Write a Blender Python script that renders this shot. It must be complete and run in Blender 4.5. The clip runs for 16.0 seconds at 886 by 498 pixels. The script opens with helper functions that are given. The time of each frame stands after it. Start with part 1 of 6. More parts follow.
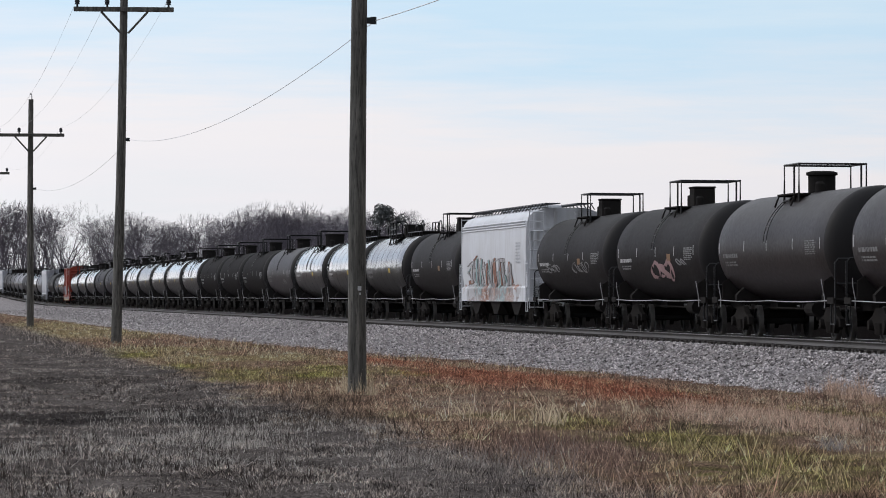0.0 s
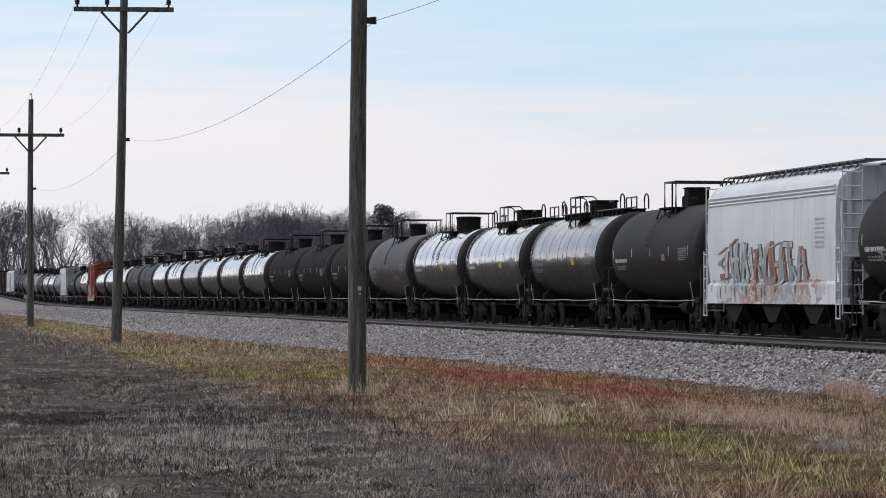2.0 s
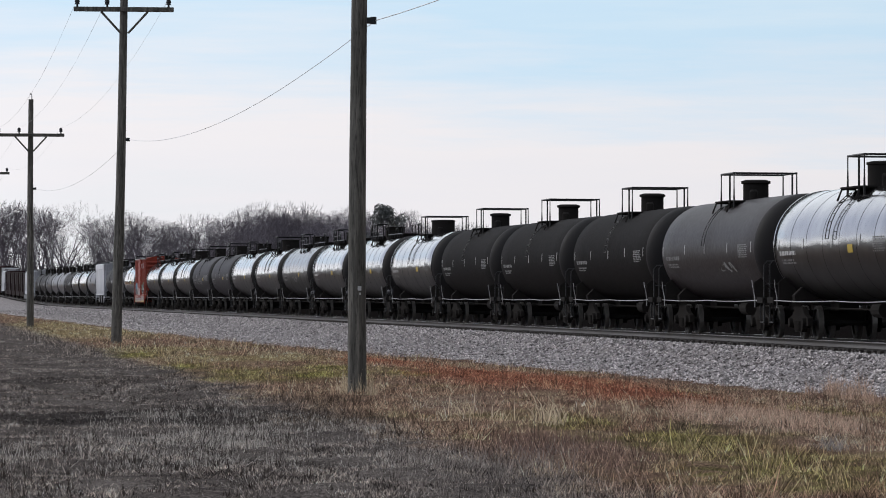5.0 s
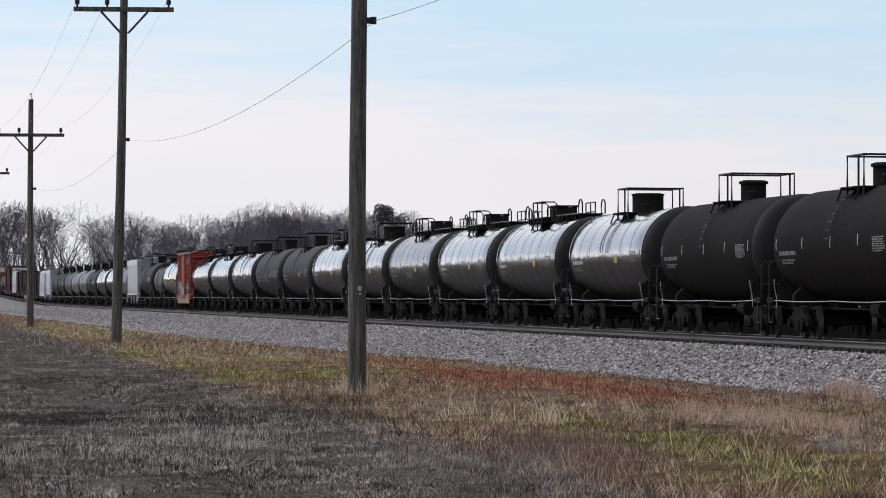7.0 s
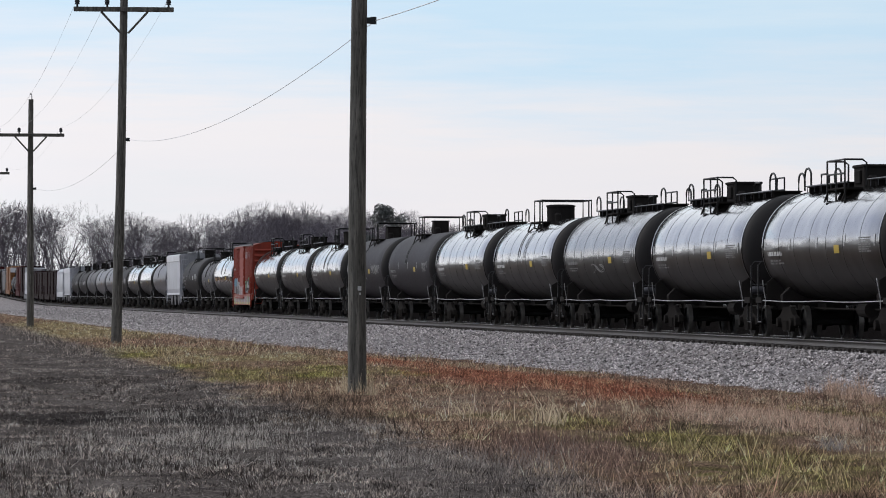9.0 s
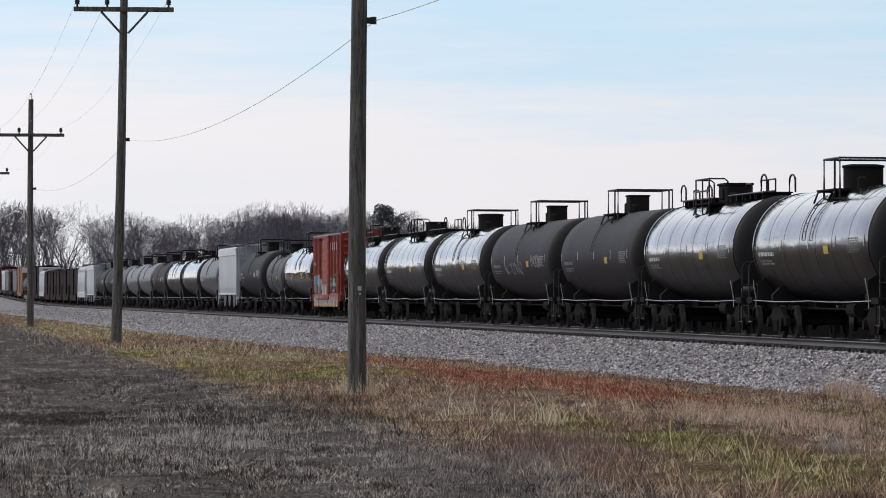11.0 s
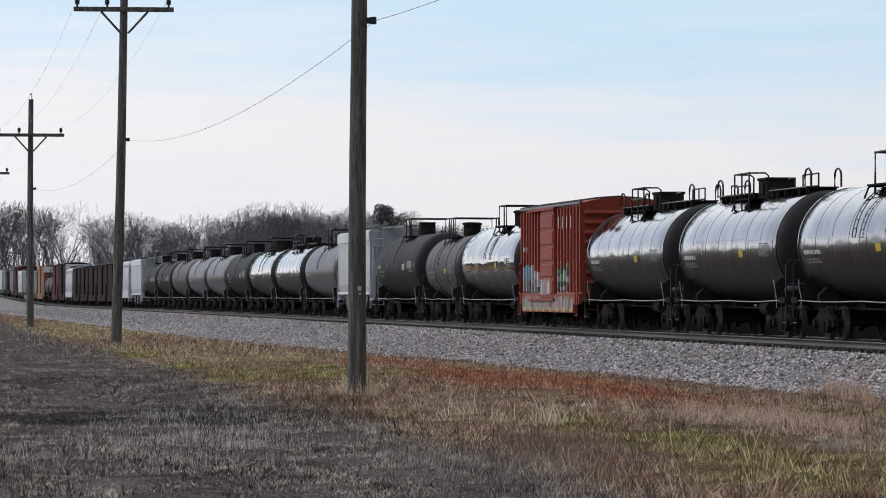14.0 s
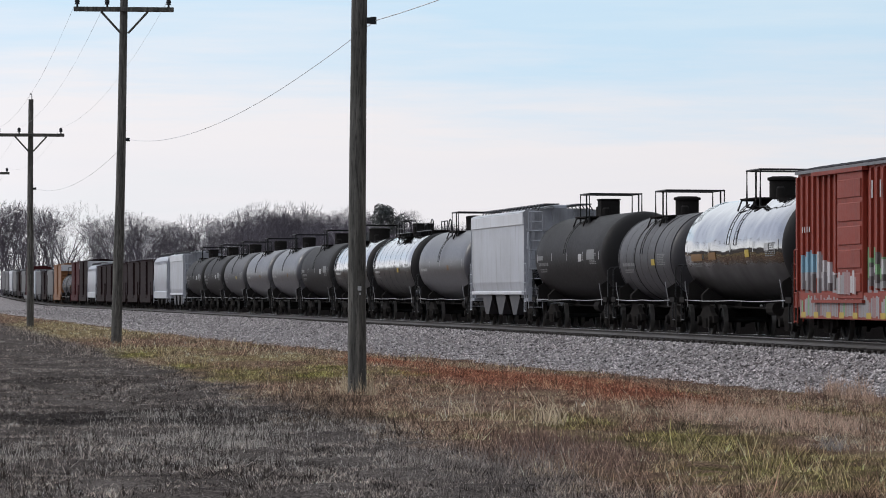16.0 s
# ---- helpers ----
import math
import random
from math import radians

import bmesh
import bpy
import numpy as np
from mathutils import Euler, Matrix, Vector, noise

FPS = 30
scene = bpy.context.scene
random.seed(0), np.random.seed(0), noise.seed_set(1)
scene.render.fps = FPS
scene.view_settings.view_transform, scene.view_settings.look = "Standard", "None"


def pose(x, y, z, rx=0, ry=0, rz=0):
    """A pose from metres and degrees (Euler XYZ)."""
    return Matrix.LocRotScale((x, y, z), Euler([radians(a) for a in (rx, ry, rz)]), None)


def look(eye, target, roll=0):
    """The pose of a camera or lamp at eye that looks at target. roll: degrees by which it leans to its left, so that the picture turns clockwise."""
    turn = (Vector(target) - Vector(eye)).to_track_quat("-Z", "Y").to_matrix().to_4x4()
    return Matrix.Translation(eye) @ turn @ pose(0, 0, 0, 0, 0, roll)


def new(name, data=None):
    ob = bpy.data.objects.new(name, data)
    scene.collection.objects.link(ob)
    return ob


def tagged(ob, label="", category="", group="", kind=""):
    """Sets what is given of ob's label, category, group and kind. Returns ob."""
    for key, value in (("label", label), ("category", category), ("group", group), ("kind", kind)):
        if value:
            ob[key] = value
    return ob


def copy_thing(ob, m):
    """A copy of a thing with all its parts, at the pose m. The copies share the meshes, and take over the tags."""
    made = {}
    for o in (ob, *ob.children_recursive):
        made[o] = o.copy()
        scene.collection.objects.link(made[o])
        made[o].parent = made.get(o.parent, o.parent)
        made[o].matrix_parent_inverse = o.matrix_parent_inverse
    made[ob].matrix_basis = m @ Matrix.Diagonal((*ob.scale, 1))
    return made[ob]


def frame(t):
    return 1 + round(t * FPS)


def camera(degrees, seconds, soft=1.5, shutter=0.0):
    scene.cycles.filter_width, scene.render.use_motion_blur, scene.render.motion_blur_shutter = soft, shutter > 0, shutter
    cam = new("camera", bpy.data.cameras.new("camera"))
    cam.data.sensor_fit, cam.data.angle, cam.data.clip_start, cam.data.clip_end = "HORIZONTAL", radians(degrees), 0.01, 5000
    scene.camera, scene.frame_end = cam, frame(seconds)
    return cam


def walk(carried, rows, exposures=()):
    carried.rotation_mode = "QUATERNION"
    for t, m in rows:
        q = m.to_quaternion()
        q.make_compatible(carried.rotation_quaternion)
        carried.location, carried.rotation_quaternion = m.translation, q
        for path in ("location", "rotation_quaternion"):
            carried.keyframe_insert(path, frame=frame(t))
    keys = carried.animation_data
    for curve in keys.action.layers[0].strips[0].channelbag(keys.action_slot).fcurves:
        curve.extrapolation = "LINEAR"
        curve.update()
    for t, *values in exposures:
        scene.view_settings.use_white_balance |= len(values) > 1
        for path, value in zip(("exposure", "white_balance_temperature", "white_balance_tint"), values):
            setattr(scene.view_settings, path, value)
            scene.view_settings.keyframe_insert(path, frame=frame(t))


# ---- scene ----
cam = camera(11.39, 16.0, soft=0.95)
EYE = (0.0, 0.0, 1.47)
AIM = (0.0, 100.0, 1.47 + 1.0494)
walk(cam, [(0.0, look(EYE, AIM)), (16.0, look(EYE, AIM))], exposures=[(0.0, 0.0), (16.0, 0.0)])

# ---- sky and sun: thin bright cloud, low winter sun off to the side ----
SUN_ELEVATION, SUN_AZIMUTH = radians(27), radians(-58)


def build_world():
    world = bpy.data.worlds.new("sky")
    scene.world = world
    world.use_nodes = True
    nt = world.node_tree
    nt.nodes.clear()
    N, K = nt.nodes.new, nt.links.new
    out = N("ShaderNodeOutputWorld")
    sky = N("ShaderNodeTexSky")
    sky.sky_type = "NISHITA"
    sky.sun_disc = False
    sky.sun_elevation, sky.sun_rotation = SUN_ELEVATION, SUN_AZIMUTH
    sky.air_density, sky.dust_density, sky.ozone_density = 1.0, 0.6, 2.0
    bg = N("ShaderNodeBackground")
    bg.inputs[1].default_value = 0.12
    K(sky.outputs[0], bg.inputs[0])
    # veil of cloud: whiter towards the horizon, streaks above
    tc = N("ShaderNodeTexCoord")
    sep = N("ShaderNodeSeparateXYZ")
    K(tc.outputs["Generated"], sep.inputs[0])
    mp = N("ShaderNodeMapping")
    mp.inputs["Scale"].default_value, mp.inputs["Rotation"].default_value = (6, 6, 70), (0, 0.10, 0)
    K(tc.outputs["Generated"], mp.inputs[0])
    nz = N("ShaderNodeTexNoise")
    nz.inputs["Scale"].default_value, nz.inputs["Detail"].default_value, nz.inputs["Roughness"].default_value = 1.6, 8, 0.6
    K(mp.outputs[0], nz.inputs["Vector"])
    wob = N("ShaderNodeMath")
    wob.operation = "MULTIPLY_ADD"
    wob.inputs[1].default_value = 0.055
    K(nz.outputs[0], wob.inputs[0])
    K(sep.outputs[2], wob.inputs[2])
    ramp = N("ShaderNodeValToRGB")
    e = ramp.color_ramp.elements
    e[0].position, e[0].color = 0.0, (0.795, 0.815, 0.86, 1)
    e[1].position, e[1].color = 1.0, (0.88, 0.94, 1.04, 1)
    for p, c in ((0.030, (0.79, 0.81, 0.86, 1)), (0.045, (0.835, 0.82, 0.868, 1)), (0.060, (0.865, 0.835, 0.868, 1)), (0.072, (0.71, 0.80, 0.91, 1)), (0.087, (0.57, 0.76, 0.93, 1)), (0.120, (0.80, 0.86, 0.92, 1)), (0.20, (0.89, 0.93, 1.0, 1))):
        el = e.new(p)
        el.color = c
    down = N("ShaderNodeMath")
    down.operation = "SUBTRACT"
    down.inputs[1].default_value = 0.010
    K(wob.outputs[0], down.inputs[0])
    # the blue reaches lower towards the right
    right = N("ShaderNodeMapRange")
    right.inputs["From Min"].default_value, right.inputs["From Max"].default_value = -0.11, 0.11
    right.inputs["To Min"].default_value, right.inputs["To Max"].default_value = -0.001, 0.017
    K(sep.outputs[0], right.inputs["Value"])
    lower = N("ShaderNodeMath")
    K(down.outputs[0], lower.inputs[0])
    K(right.outputs["Result"], lower.inputs[1])
    K(lower.outputs[0], ramp.inputs[0])
    left = N("ShaderNodeMapRange")
    left.inputs["From Min"].default_value, left.inputs["From Max"].default_value = -0.30, -0.08
    K(sep.outputs[0], left.inputs["Value"])
    cloud = N("ShaderNodeMixRGB")
    # beyond the left: a bright low band, duller blue-grey cloud over it, brighter overhead
    band = N("ShaderNodeValToRGB")
    e = band.color_ramp.elements
    e[0].position, e[0].color = 0.0, (1.08, 1.09, 1.13, 1)
    e[1].position, e[1].color = 1.0, (0.88, 0.94, 1.04, 1)
    for p, c in ((0.040, (1.05, 1.08, 1.14, 1)), (0.10, (0.67, 0.72, 0.88, 1)), (0.20, (0.52, 0.57, 0.74, 1)), (0.36, (0.84, 0.88, 0.95, 1))):
        el = e.new(p)
        el.color = c
    K(wob.outputs[0], band.inputs[0])
    K(band.outputs[0], cloud.inputs[1])
    K(left.outputs["Result"], cloud.inputs[0])
    K(ramp.outputs[0], cloud.inputs[2])
    veil = N("ShaderNodeBackground")
    K(cloud.outputs[0], veil.inputs[0])
    # thin cloud glows overhead and towards the sun, and is duller away from it
    lift = N("ShaderNodeMapRange")
    lift.inputs["From Min"].default_value, lift.inputs["From Max"].default_value = 0.08, 0.9
    lift.inputs["To Min"].default_value, lift.inputs["To Max"].default_value = 1.0, 1.45
    K(sep.outputs[2], lift.inputs["Value"])
    toward = N("ShaderNodeVectorMath")
    toward.operation = "DOT_PRODUCT"
    toward.inputs[1].default_value = (math.sin(SUN_AZIMUTH), math.cos(SUN_AZIMUTH), 0.25)
    K(tc.outputs["Generated"], toward.inputs[0])
    glow = N("ShaderNodeMapRange")
    glow.interpolation_type = "SMOOTHSTEP"
    glow.inputs["From Min"].default_value, glow.inputs["From Max"].default_value = -1.0, 1.0
    glow.inputs["To Min"].default_value, glow.inputs["To Max"].default_value = 0.26, 1.14
    K(toward.outputs["Value"], glow.inputs["Value"])
    both = N("ShaderNodeMath")
    both.operation = "MULTIPLY"
    K(lift.outputs["Result"], both.inputs[0])
    K(glow.outputs["Result"], both.inputs[1])
    K(both.outputs[0], veil.inputs[1])
    mix = N("ShaderNodeMixShader")
    mix.inputs[0].default_value = 0.94
    K(bg.outputs[0], mix.inputs[1])
    K(veil.outputs[0], mix.inputs[2])
    K(mix.outputs[0], out.inputs[0])
    lamp = bpy.data.lights.new("sun", "SUN")
    lamp.energy, lamp.angle, lamp.color = 0.9, radians(16), (1.0, 0.95, 0.88)
    ob = new("sun", lamp)
    sx, sy = math.sin(SUN_AZIMUTH), math.cos(SUN_AZIMUTH)
    ce = math.cos(SUN_ELEVATION)
    ob.matrix_world = look((sx * ce * 50, sy * ce * 50, math.sin(SUN_ELEVATION) * 50), (0, 0, 0))


build_world()

# ---- track plan: heading along the line, counted from where it leaves the view beside the camera ----
STEP = 1.0
LINE_S = np.arange(-520.0, 1300.0, STEP)


def heading(s):
    u = np.clip(s, 0.0, 400.0) / 400.0
    return 0.11989 + 0.10549 * u - 0.32936 * u ** 2 + 0.40961 * u ** 3 - 0.16644 * u ** 4 - 0.00768 * u ** 5


def line_table():
    th = heading(LINE_S + STEP / 2)
    x = np.concatenate([[0], np.cumsum(-np.sin(th) * STEP)[:-1]])
    y = np.concatenate([[0], np.cumsum(np.cos(th) * STEP)[:-1]])
    i = int(np.argmin(abs(LINE_S)))
    h = heading(LINE_S)
    # 1.5 m from the cars' near side to the middle of the track
    return x - x[i] + 10.776 + 1.5 * np.cos(h), y - y[i] + 108.06 + 1.5 * np.sin(h), h


LINE_X, LINE_Y, LINE_H = line_table()
RAIL_Z = 0.275


def rise(s):
    """The line climbs a little beyond the third pole."""
    return 0.0042 * (np.sqrt((np.asarray(s) - 500.0) ** 2 + 2500.0) + np.asarray(s) - 500.0) * 0.75


def on_line(s, d=0.0, z=0.0):
    """A place s metres along the track, d to the field side, z above the rail."""
    th = float(heading(s))
    x, y = float(np.interp(s, LINE_S, LINE_X)), float(np.interp(s, LINE_S, LINE_Y))
    return Vector((x - d * math.cos(th), y - d * math.sin(th), RAIL_Z + float(rise(s)) + z))


def off_line(x, y):
    """Distance from the track to the field side, and the place along it."""
    s = np.interp(y, LINE_Y, LINE_S)
    for _ in range(2):
        th = heading(s)
        d = (np.interp(s, LINE_S, LINE_X) - x) * np.cos(th) + (np.interp(s, LINE_S, LINE_Y) - y) * np.sin(th)
        along = -(x - np.interp(s, LINE_S, LINE_X)) * np.sin(th) + (y - np.interp(s, LINE_S, LINE_Y)) * np.cos(th)
        s = np.clip(s + along, LINE_S[0], LINE_S[-1])
    return d, s


def lumps(x, y):
    return (0.5 * np.sin(x * 1.3 + 0.7 * np.sin(y * 0.31)) * np.sin(y * 0.43 + 1.1) + 0.3 * np.sin(x * 2.9 + y * 0.8)
            + 0.3 * np.sin(y * 1.7 - x * 0.9 + 2.0) + 0.2 * np.sin(x * 6.1 + y * 2.3) * np.sin(y * 3.1))


def widen(s):
    """The gravel spreads out at its foot farther along the line."""
    return 5.0 * np.clip((np.asarray(s) + 20.0) / 130.0, 0, 1)


def ground_z(x, y):
    d, s = off_line(np.asarray(x, float), np.asarray(y, float))
    a = np.clip((d - 5.0 - widen(s)) / (11.0 - widen(s)), 0, 1)
    z = -0.74 + 0.61 * a * a * (3 - 2 * a)
    z = np.where(d < 0, -0.74, z)
    near = np.clip((120 - np.abs(d)) / 100, 0, 1)
    return z + rise(s) * near * 0.9 + 0.075 * lumps(x, y) * np.clip((np.abs(d) - 3.5) / 3, 0, 1)


# ---- materials ----
class Nodes:
    """Short hand for building one node material."""

    def __init__(self, name="", m=None):
        self.m = m or bpy.data.materials.new(name)
        self.m.use_nodes = True
        self.t = self.m.node_tree
        self.b = self.t.nodes["Principled BSDF"]
        self.tc = None

    def n(self, kind, **props):
        nd = self.t.nodes.new("ShaderNode" + kind)
        for k, v in props.items():
            if k == "operation":
                nd.operation = v
            elif k == "blend_type":
                nd.blend_type = v
        return nd

    def link(self, a, b):
        self.t.links.new(a, b)

    def own(self):
        """Coordinates fixed to the part, shifted from copy to copy."""
        if self.tc is None:
            tc, oi, vm = self.n("TexCoord"), self.n("ObjectInfo"), self.n("VectorMath", operation="ADD")
            ml = self.n("Math", operation="MULTIPLY")
            ml.inputs[1].default_value = 37.0
            self.link(oi.outputs["Random"], ml.inputs[0])
            self.link(tc.outputs["Object"], vm.inputs[0])
            self.link(ml.outputs[0], vm.inputs[1])
            self.tc = vm.outputs[0]
        return self.tc

    def place(self):
        return self.n("NewGeometry").outputs["Position"]

    def noise(self, vec, scale, detail=4, stretch=None, rough=0.55):
        nz = self.n("TexNoise")
        nz.inputs["Scale"].default_value, nz.inputs["Detail"].default_value, nz.inputs["Roughness"].default_value = scale, detail, rough
        if stretch:
            mp = self.n("Mapping")
            mp.inputs["Scale"].default_value = stretch
            self.link(vec, mp.inputs[0])
            vec = mp.outputs[0]
        self.link(vec, nz.inputs["Vector"])
        return nz.outputs[0]

    def ramp(self, fac, stops):
        r = self.n("ValToRGB")
        e = r.color_ramp.elements
        for i, (p, c) in enumerate(stops):
            el = e[i] if i < 2 else e.new(p)
            el.position = p
            el.color = (*c, 1) if len(c) == 3 else c
        self.link(fac, r.inputs[0])
        return r.outputs[0]

    def mix(self, fac, a, b, blend="MIX"):
        mx = self.n("MixRGB", blend_type=blend)
        for sock, v in ((mx.inputs[0], fac), (mx.inputs[1], a), (mx.inputs[2], b)):
            if isinstance(v, (int, float)):
                sock.default_value = v
            elif isinstance(v, tuple):
                sock.default_value = (*v, 1)
            else:
                self.link(v, sock)
        return mx.outputs[0]

    def math(self, op, a, b=0.0):
        mt = self.n("Math", operation=op)
        for sock, v in ((mt.inputs[0], a), (mt.inputs[1], b)):
            if isinstance(v, (int, float)):
                sock.default_value = v
            else:
                self.link(v, sock)
        return mt.outputs[0]

    def color(self, v):
        if isinstance(v, tuple):
            self.b.inputs["Base Color"].default_value = (*v, 1)
        else:
            self.link(v, self.b.inputs["Base Color"])

    def bump(self, height, strength, distance):
        bp = self.n("Bump")
        bp.inputs["Strength"].default_value, bp.inputs["Distance"].default_value = strength, distance
        self.link(height, bp.inputs["Height"])
        self.link(bp.outputs[0], self.b.inputs["Normal"])

    def rough(self, v):
        if isinstance(v, (int, float)):
            self.b.inputs["Roughness"].default_value = v
        else:
            self.link(v, self.b.inputs["Roughness"])


def paint(name, base, dirt, rough=0.4, spread=0.15, grime=0.5, streak=0.4, metal=0.0, bump=0.05, spec=0.2):
    """Painted or bare steel with dirt in two scales and streaks that run down."""
    k = Nodes(name)
    v = k.own()
    big = k.noise(v, 0.55, 5)
    fine = k.noise(v, 9.0, 6)
    run = k.noise(v, 3.0, 4, stretch=(1.0, 1.0, 0.12))
    c = k.mix(k.math("MULTIPLY", k.ramp(big, [(0.35, (0, 0, 0)), (0.75, (1, 1, 1))]), grime), base, dirt)
    c = k.mix(k.math("MULTIPLY", k.ramp(run, [(0.52, (0, 0, 0)), (0.7, (1, 1, 1))]), streak), c, dirt)
    c = k.mix(k.math("MULTIPLY", fine, spread), c, tuple(min(1.0, q * 1.6 + 0.02) for q in base))
    k.color(c)
    k.b.inputs["Metallic"].default_value = metal
    k.b.inputs["Specular IOR Level"].default_value = spec
    r = k.math("MULTIPLY_ADD", fine, 0.22)
    r.node.inputs[2].default_value = rough - 0.08
    k.rough(r)
    k.bump(k.mix(0.5, fine, big), bump, 0.01)
    return k.m


def gloss_paint(name, base, rough, dull_span=(1.40, 2.72), dents=0.45, coat=0.75):
    """Glossy tank paint on a slightly wavy shell; the lower flank is dulled for road dirt and for the dark mirrored
    ground.
    """
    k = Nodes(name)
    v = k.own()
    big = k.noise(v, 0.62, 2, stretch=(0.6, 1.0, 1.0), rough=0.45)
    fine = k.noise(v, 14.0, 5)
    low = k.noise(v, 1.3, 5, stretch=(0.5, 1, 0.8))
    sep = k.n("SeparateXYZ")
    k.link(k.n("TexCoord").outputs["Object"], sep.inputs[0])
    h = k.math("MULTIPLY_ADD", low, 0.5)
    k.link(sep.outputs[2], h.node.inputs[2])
    level = k.math("MULTIPLY", k.math("SUBTRACT", k.math("SUBTRACT", h, 0.25), dull_span[0]), 1.0 / (dull_span[1] - dull_span[0]))
    # the step at mid-height draws in the edge of the mirrored horizon
    shine = k.ramp(level, [(0.0, (0.0, 0.0, 0.0)), (0.45, (0.04, 0.04, 0.04)), (0.70, (0.16, 0.16, 0.16)), (0.84, (0.36, 0.36, 0.36)), (0.93, (1, 1, 1))])
    k.color(k.mix(shine, (0.010, 0.009, 0.0085), base))
    k.link(k.math("MULTIPLY", shine, coat), k.b.inputs["Coat Weight"])
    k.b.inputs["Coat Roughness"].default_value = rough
    sp = k.math("MULTIPLY_ADD", shine, 0.44)
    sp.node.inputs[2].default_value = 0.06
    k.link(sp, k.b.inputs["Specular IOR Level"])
    r = k.math("MULTIPLY_ADD", shine, -0.30)
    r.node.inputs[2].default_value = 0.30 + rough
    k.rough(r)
    bp = k.n("Bump")
    bp.inputs["Strength"].default_value, bp.inputs["Distance"].default_value = 1.0, 0.11 * dents
    k.link(k.mix(0.006, big, fine), bp.inputs["Height"])
    k.link(bp.outputs[0], k.b.inputs["Normal"])
    k.link(bp.outputs[0], k.b.inputs["Coat Normal"])
    return k.m


def plain(name, base, rough=0.5, metal=0.0, spread=0.25, scale=18.0):
    k = Nodes(name)
    f = k.noise(k.own(), scale, 4)
    k.color(k.mix(f, tuple(q * (1 - spread) for q in base), tuple(min(1, q * (1 + spread)) for q in base)))
    k.rough(rough)
    k.b.inputs["Metallic"].default_value = metal
    k.b.inputs["Specular IOR Level"].default_value = 0.25
    return k.m


def tagged_paint(name, base, dirt, rough, palette, outline, zones, cell):
    """Weathered paint with sprayed pieces on it, laid out in the car's own space.
    zones: (x, half width, z, half height) of each piece; cell: letters per metre along and up."""
    m = paint(name, base, dirt, rough, 0.12, 0.4, 0.4)
    k = Nodes(m=m)
    coat = k.b.inputs["Base Color"].links[0].from_socket
    tc = k.n("TexCoord")
    v = tc.outputs["Object"]
    wob = k.noise(v, 1.1, 3)
    mp = k.n("Mapping")
    mp.inputs["Scale"].default_value = (cell[0], 0.0, cell[1])
    k.link(v, mp.inputs[0])
    bent = k.n("VectorMath", operation="ADD")
    k.link(mp.outputs[0], bent.inputs[0])
    nz = k.n("TexNoise")
    nz.inputs["Scale"].default_value = 1.6
    k.link(v, nz.inputs["Vector"])
    k.link(nz.outputs["Color"], bent.inputs[1])
    cells, edge, inner = k.n("TexVoronoi"), k.n("TexVoronoi"), k.n("TexVoronoi")
    edge.feature = inner.feature = "DISTANCE_TO_EDGE"
    inner.inputs["Scale"].default_value = 2.6
    cells.inputs["Scale"].default_value = edge.inputs["Scale"].default_value = 1.0
    for q in (cells, edge, inner):
        k.link(bent.outputs[0], q.inputs["Vector"])
    sp = k.n("SeparateXYZ")
    k.link(cells.outputs["Color"], sp.inputs[0])
    n = len(palette)
    fill = k.ramp(sp.outputs[0], [((i + 0.5) / n, c) for i, c in enumerate(palette)])
    fill.node.color_ramp.interpolation = "CONSTANT"
    col = k.mix(k.ramp(inner.outputs["Distance"], [(0.03, (1, 1, 1)), (0.06, (0, 0, 0))]), fill, outline[1])
    col = k.mix(k.ramp(edge.outputs["Distance"], [(0.05, (1, 1, 1)), (0.085, (0, 0, 0))]), col, outline[0])
    xyz = k.n("SeparateXYZ")
    k.link(v, xyz.inputs[0])
    total = None
    for x, hx, z, hz in zones:
        a = k.math("ABSOLUTE", k.math("DIVIDE", k.math("SUBTRACT", xyz.outputs[0], x), hx))
        c = k.math("ABSOLUTE", k.math("DIVIDE", k.math("SUBTRACT", xyz.outputs[2], z), hz))
        r = k.math("ADD", k.math("MAXIMUM", a, c), k.math("MULTIPLY", wob, 0.9))
        inside = k.math("LESS_THAN", r, 1.42)
        total = inside if total is None else k.math("MAXIMUM", total, inside)
    near = k.math("LESS_THAN", xyz.outputs[1], -1.2)
    total = k.math("MULTIPLY", total, near)
    worn = k.ramp(k.noise(v, 5.0, 5), [(0.30, (0.6, 0.6, 0.6)), (0.48, (1, 1, 1))])
    k.color(k.mix(k.math("MULTIPLY", total, worn), coat, col))
    m["tag_node"] = tc.name
    return m


M = {}
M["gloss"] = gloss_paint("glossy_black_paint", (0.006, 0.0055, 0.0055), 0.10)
M["dented"] = gloss_paint("dented_glossy_black_paint", (0.006, 0.0055, 0.005), 0.06, dull_span=(1.3, 2.3), dents=0.8, coat=0.7)
M["dusty_gloss"] = gloss_paint("dusty_glossy_black_paint", (0.010, 0.0092, 0.0095), 0.20, dull_span=(1.40, 2.66), coat=0.35)
M["head"] = paint("dull_black_head", (0.0115, 0.0108, 0.0118), (0.019, 0.017, 0.016), 0.62, 0.1, 0.5, 0.4, spec=0.12)
M["satin"] = paint("satin_black_paint", (0.0056, 0.0044, 0.0043), (0.0100, 0.0080, 0.0076), 0.66, 0.08, 0.5, 0.3, spec=0.03)
M["faded"] = paint("faded_black_paint", (0.0098, 0.0083, 0.0086), (0.017, 0.0145, 0.0140), 0.50, 0.1, 0.6, 0.4, spec=0.06)
M["sooty"] = paint("sooty_black_paint", (0.0080, 0.0066, 0.0068), (0.014, 0.0112, 0.011), 0.54, 0.1, 0.6, 0.4, spec=0.05)
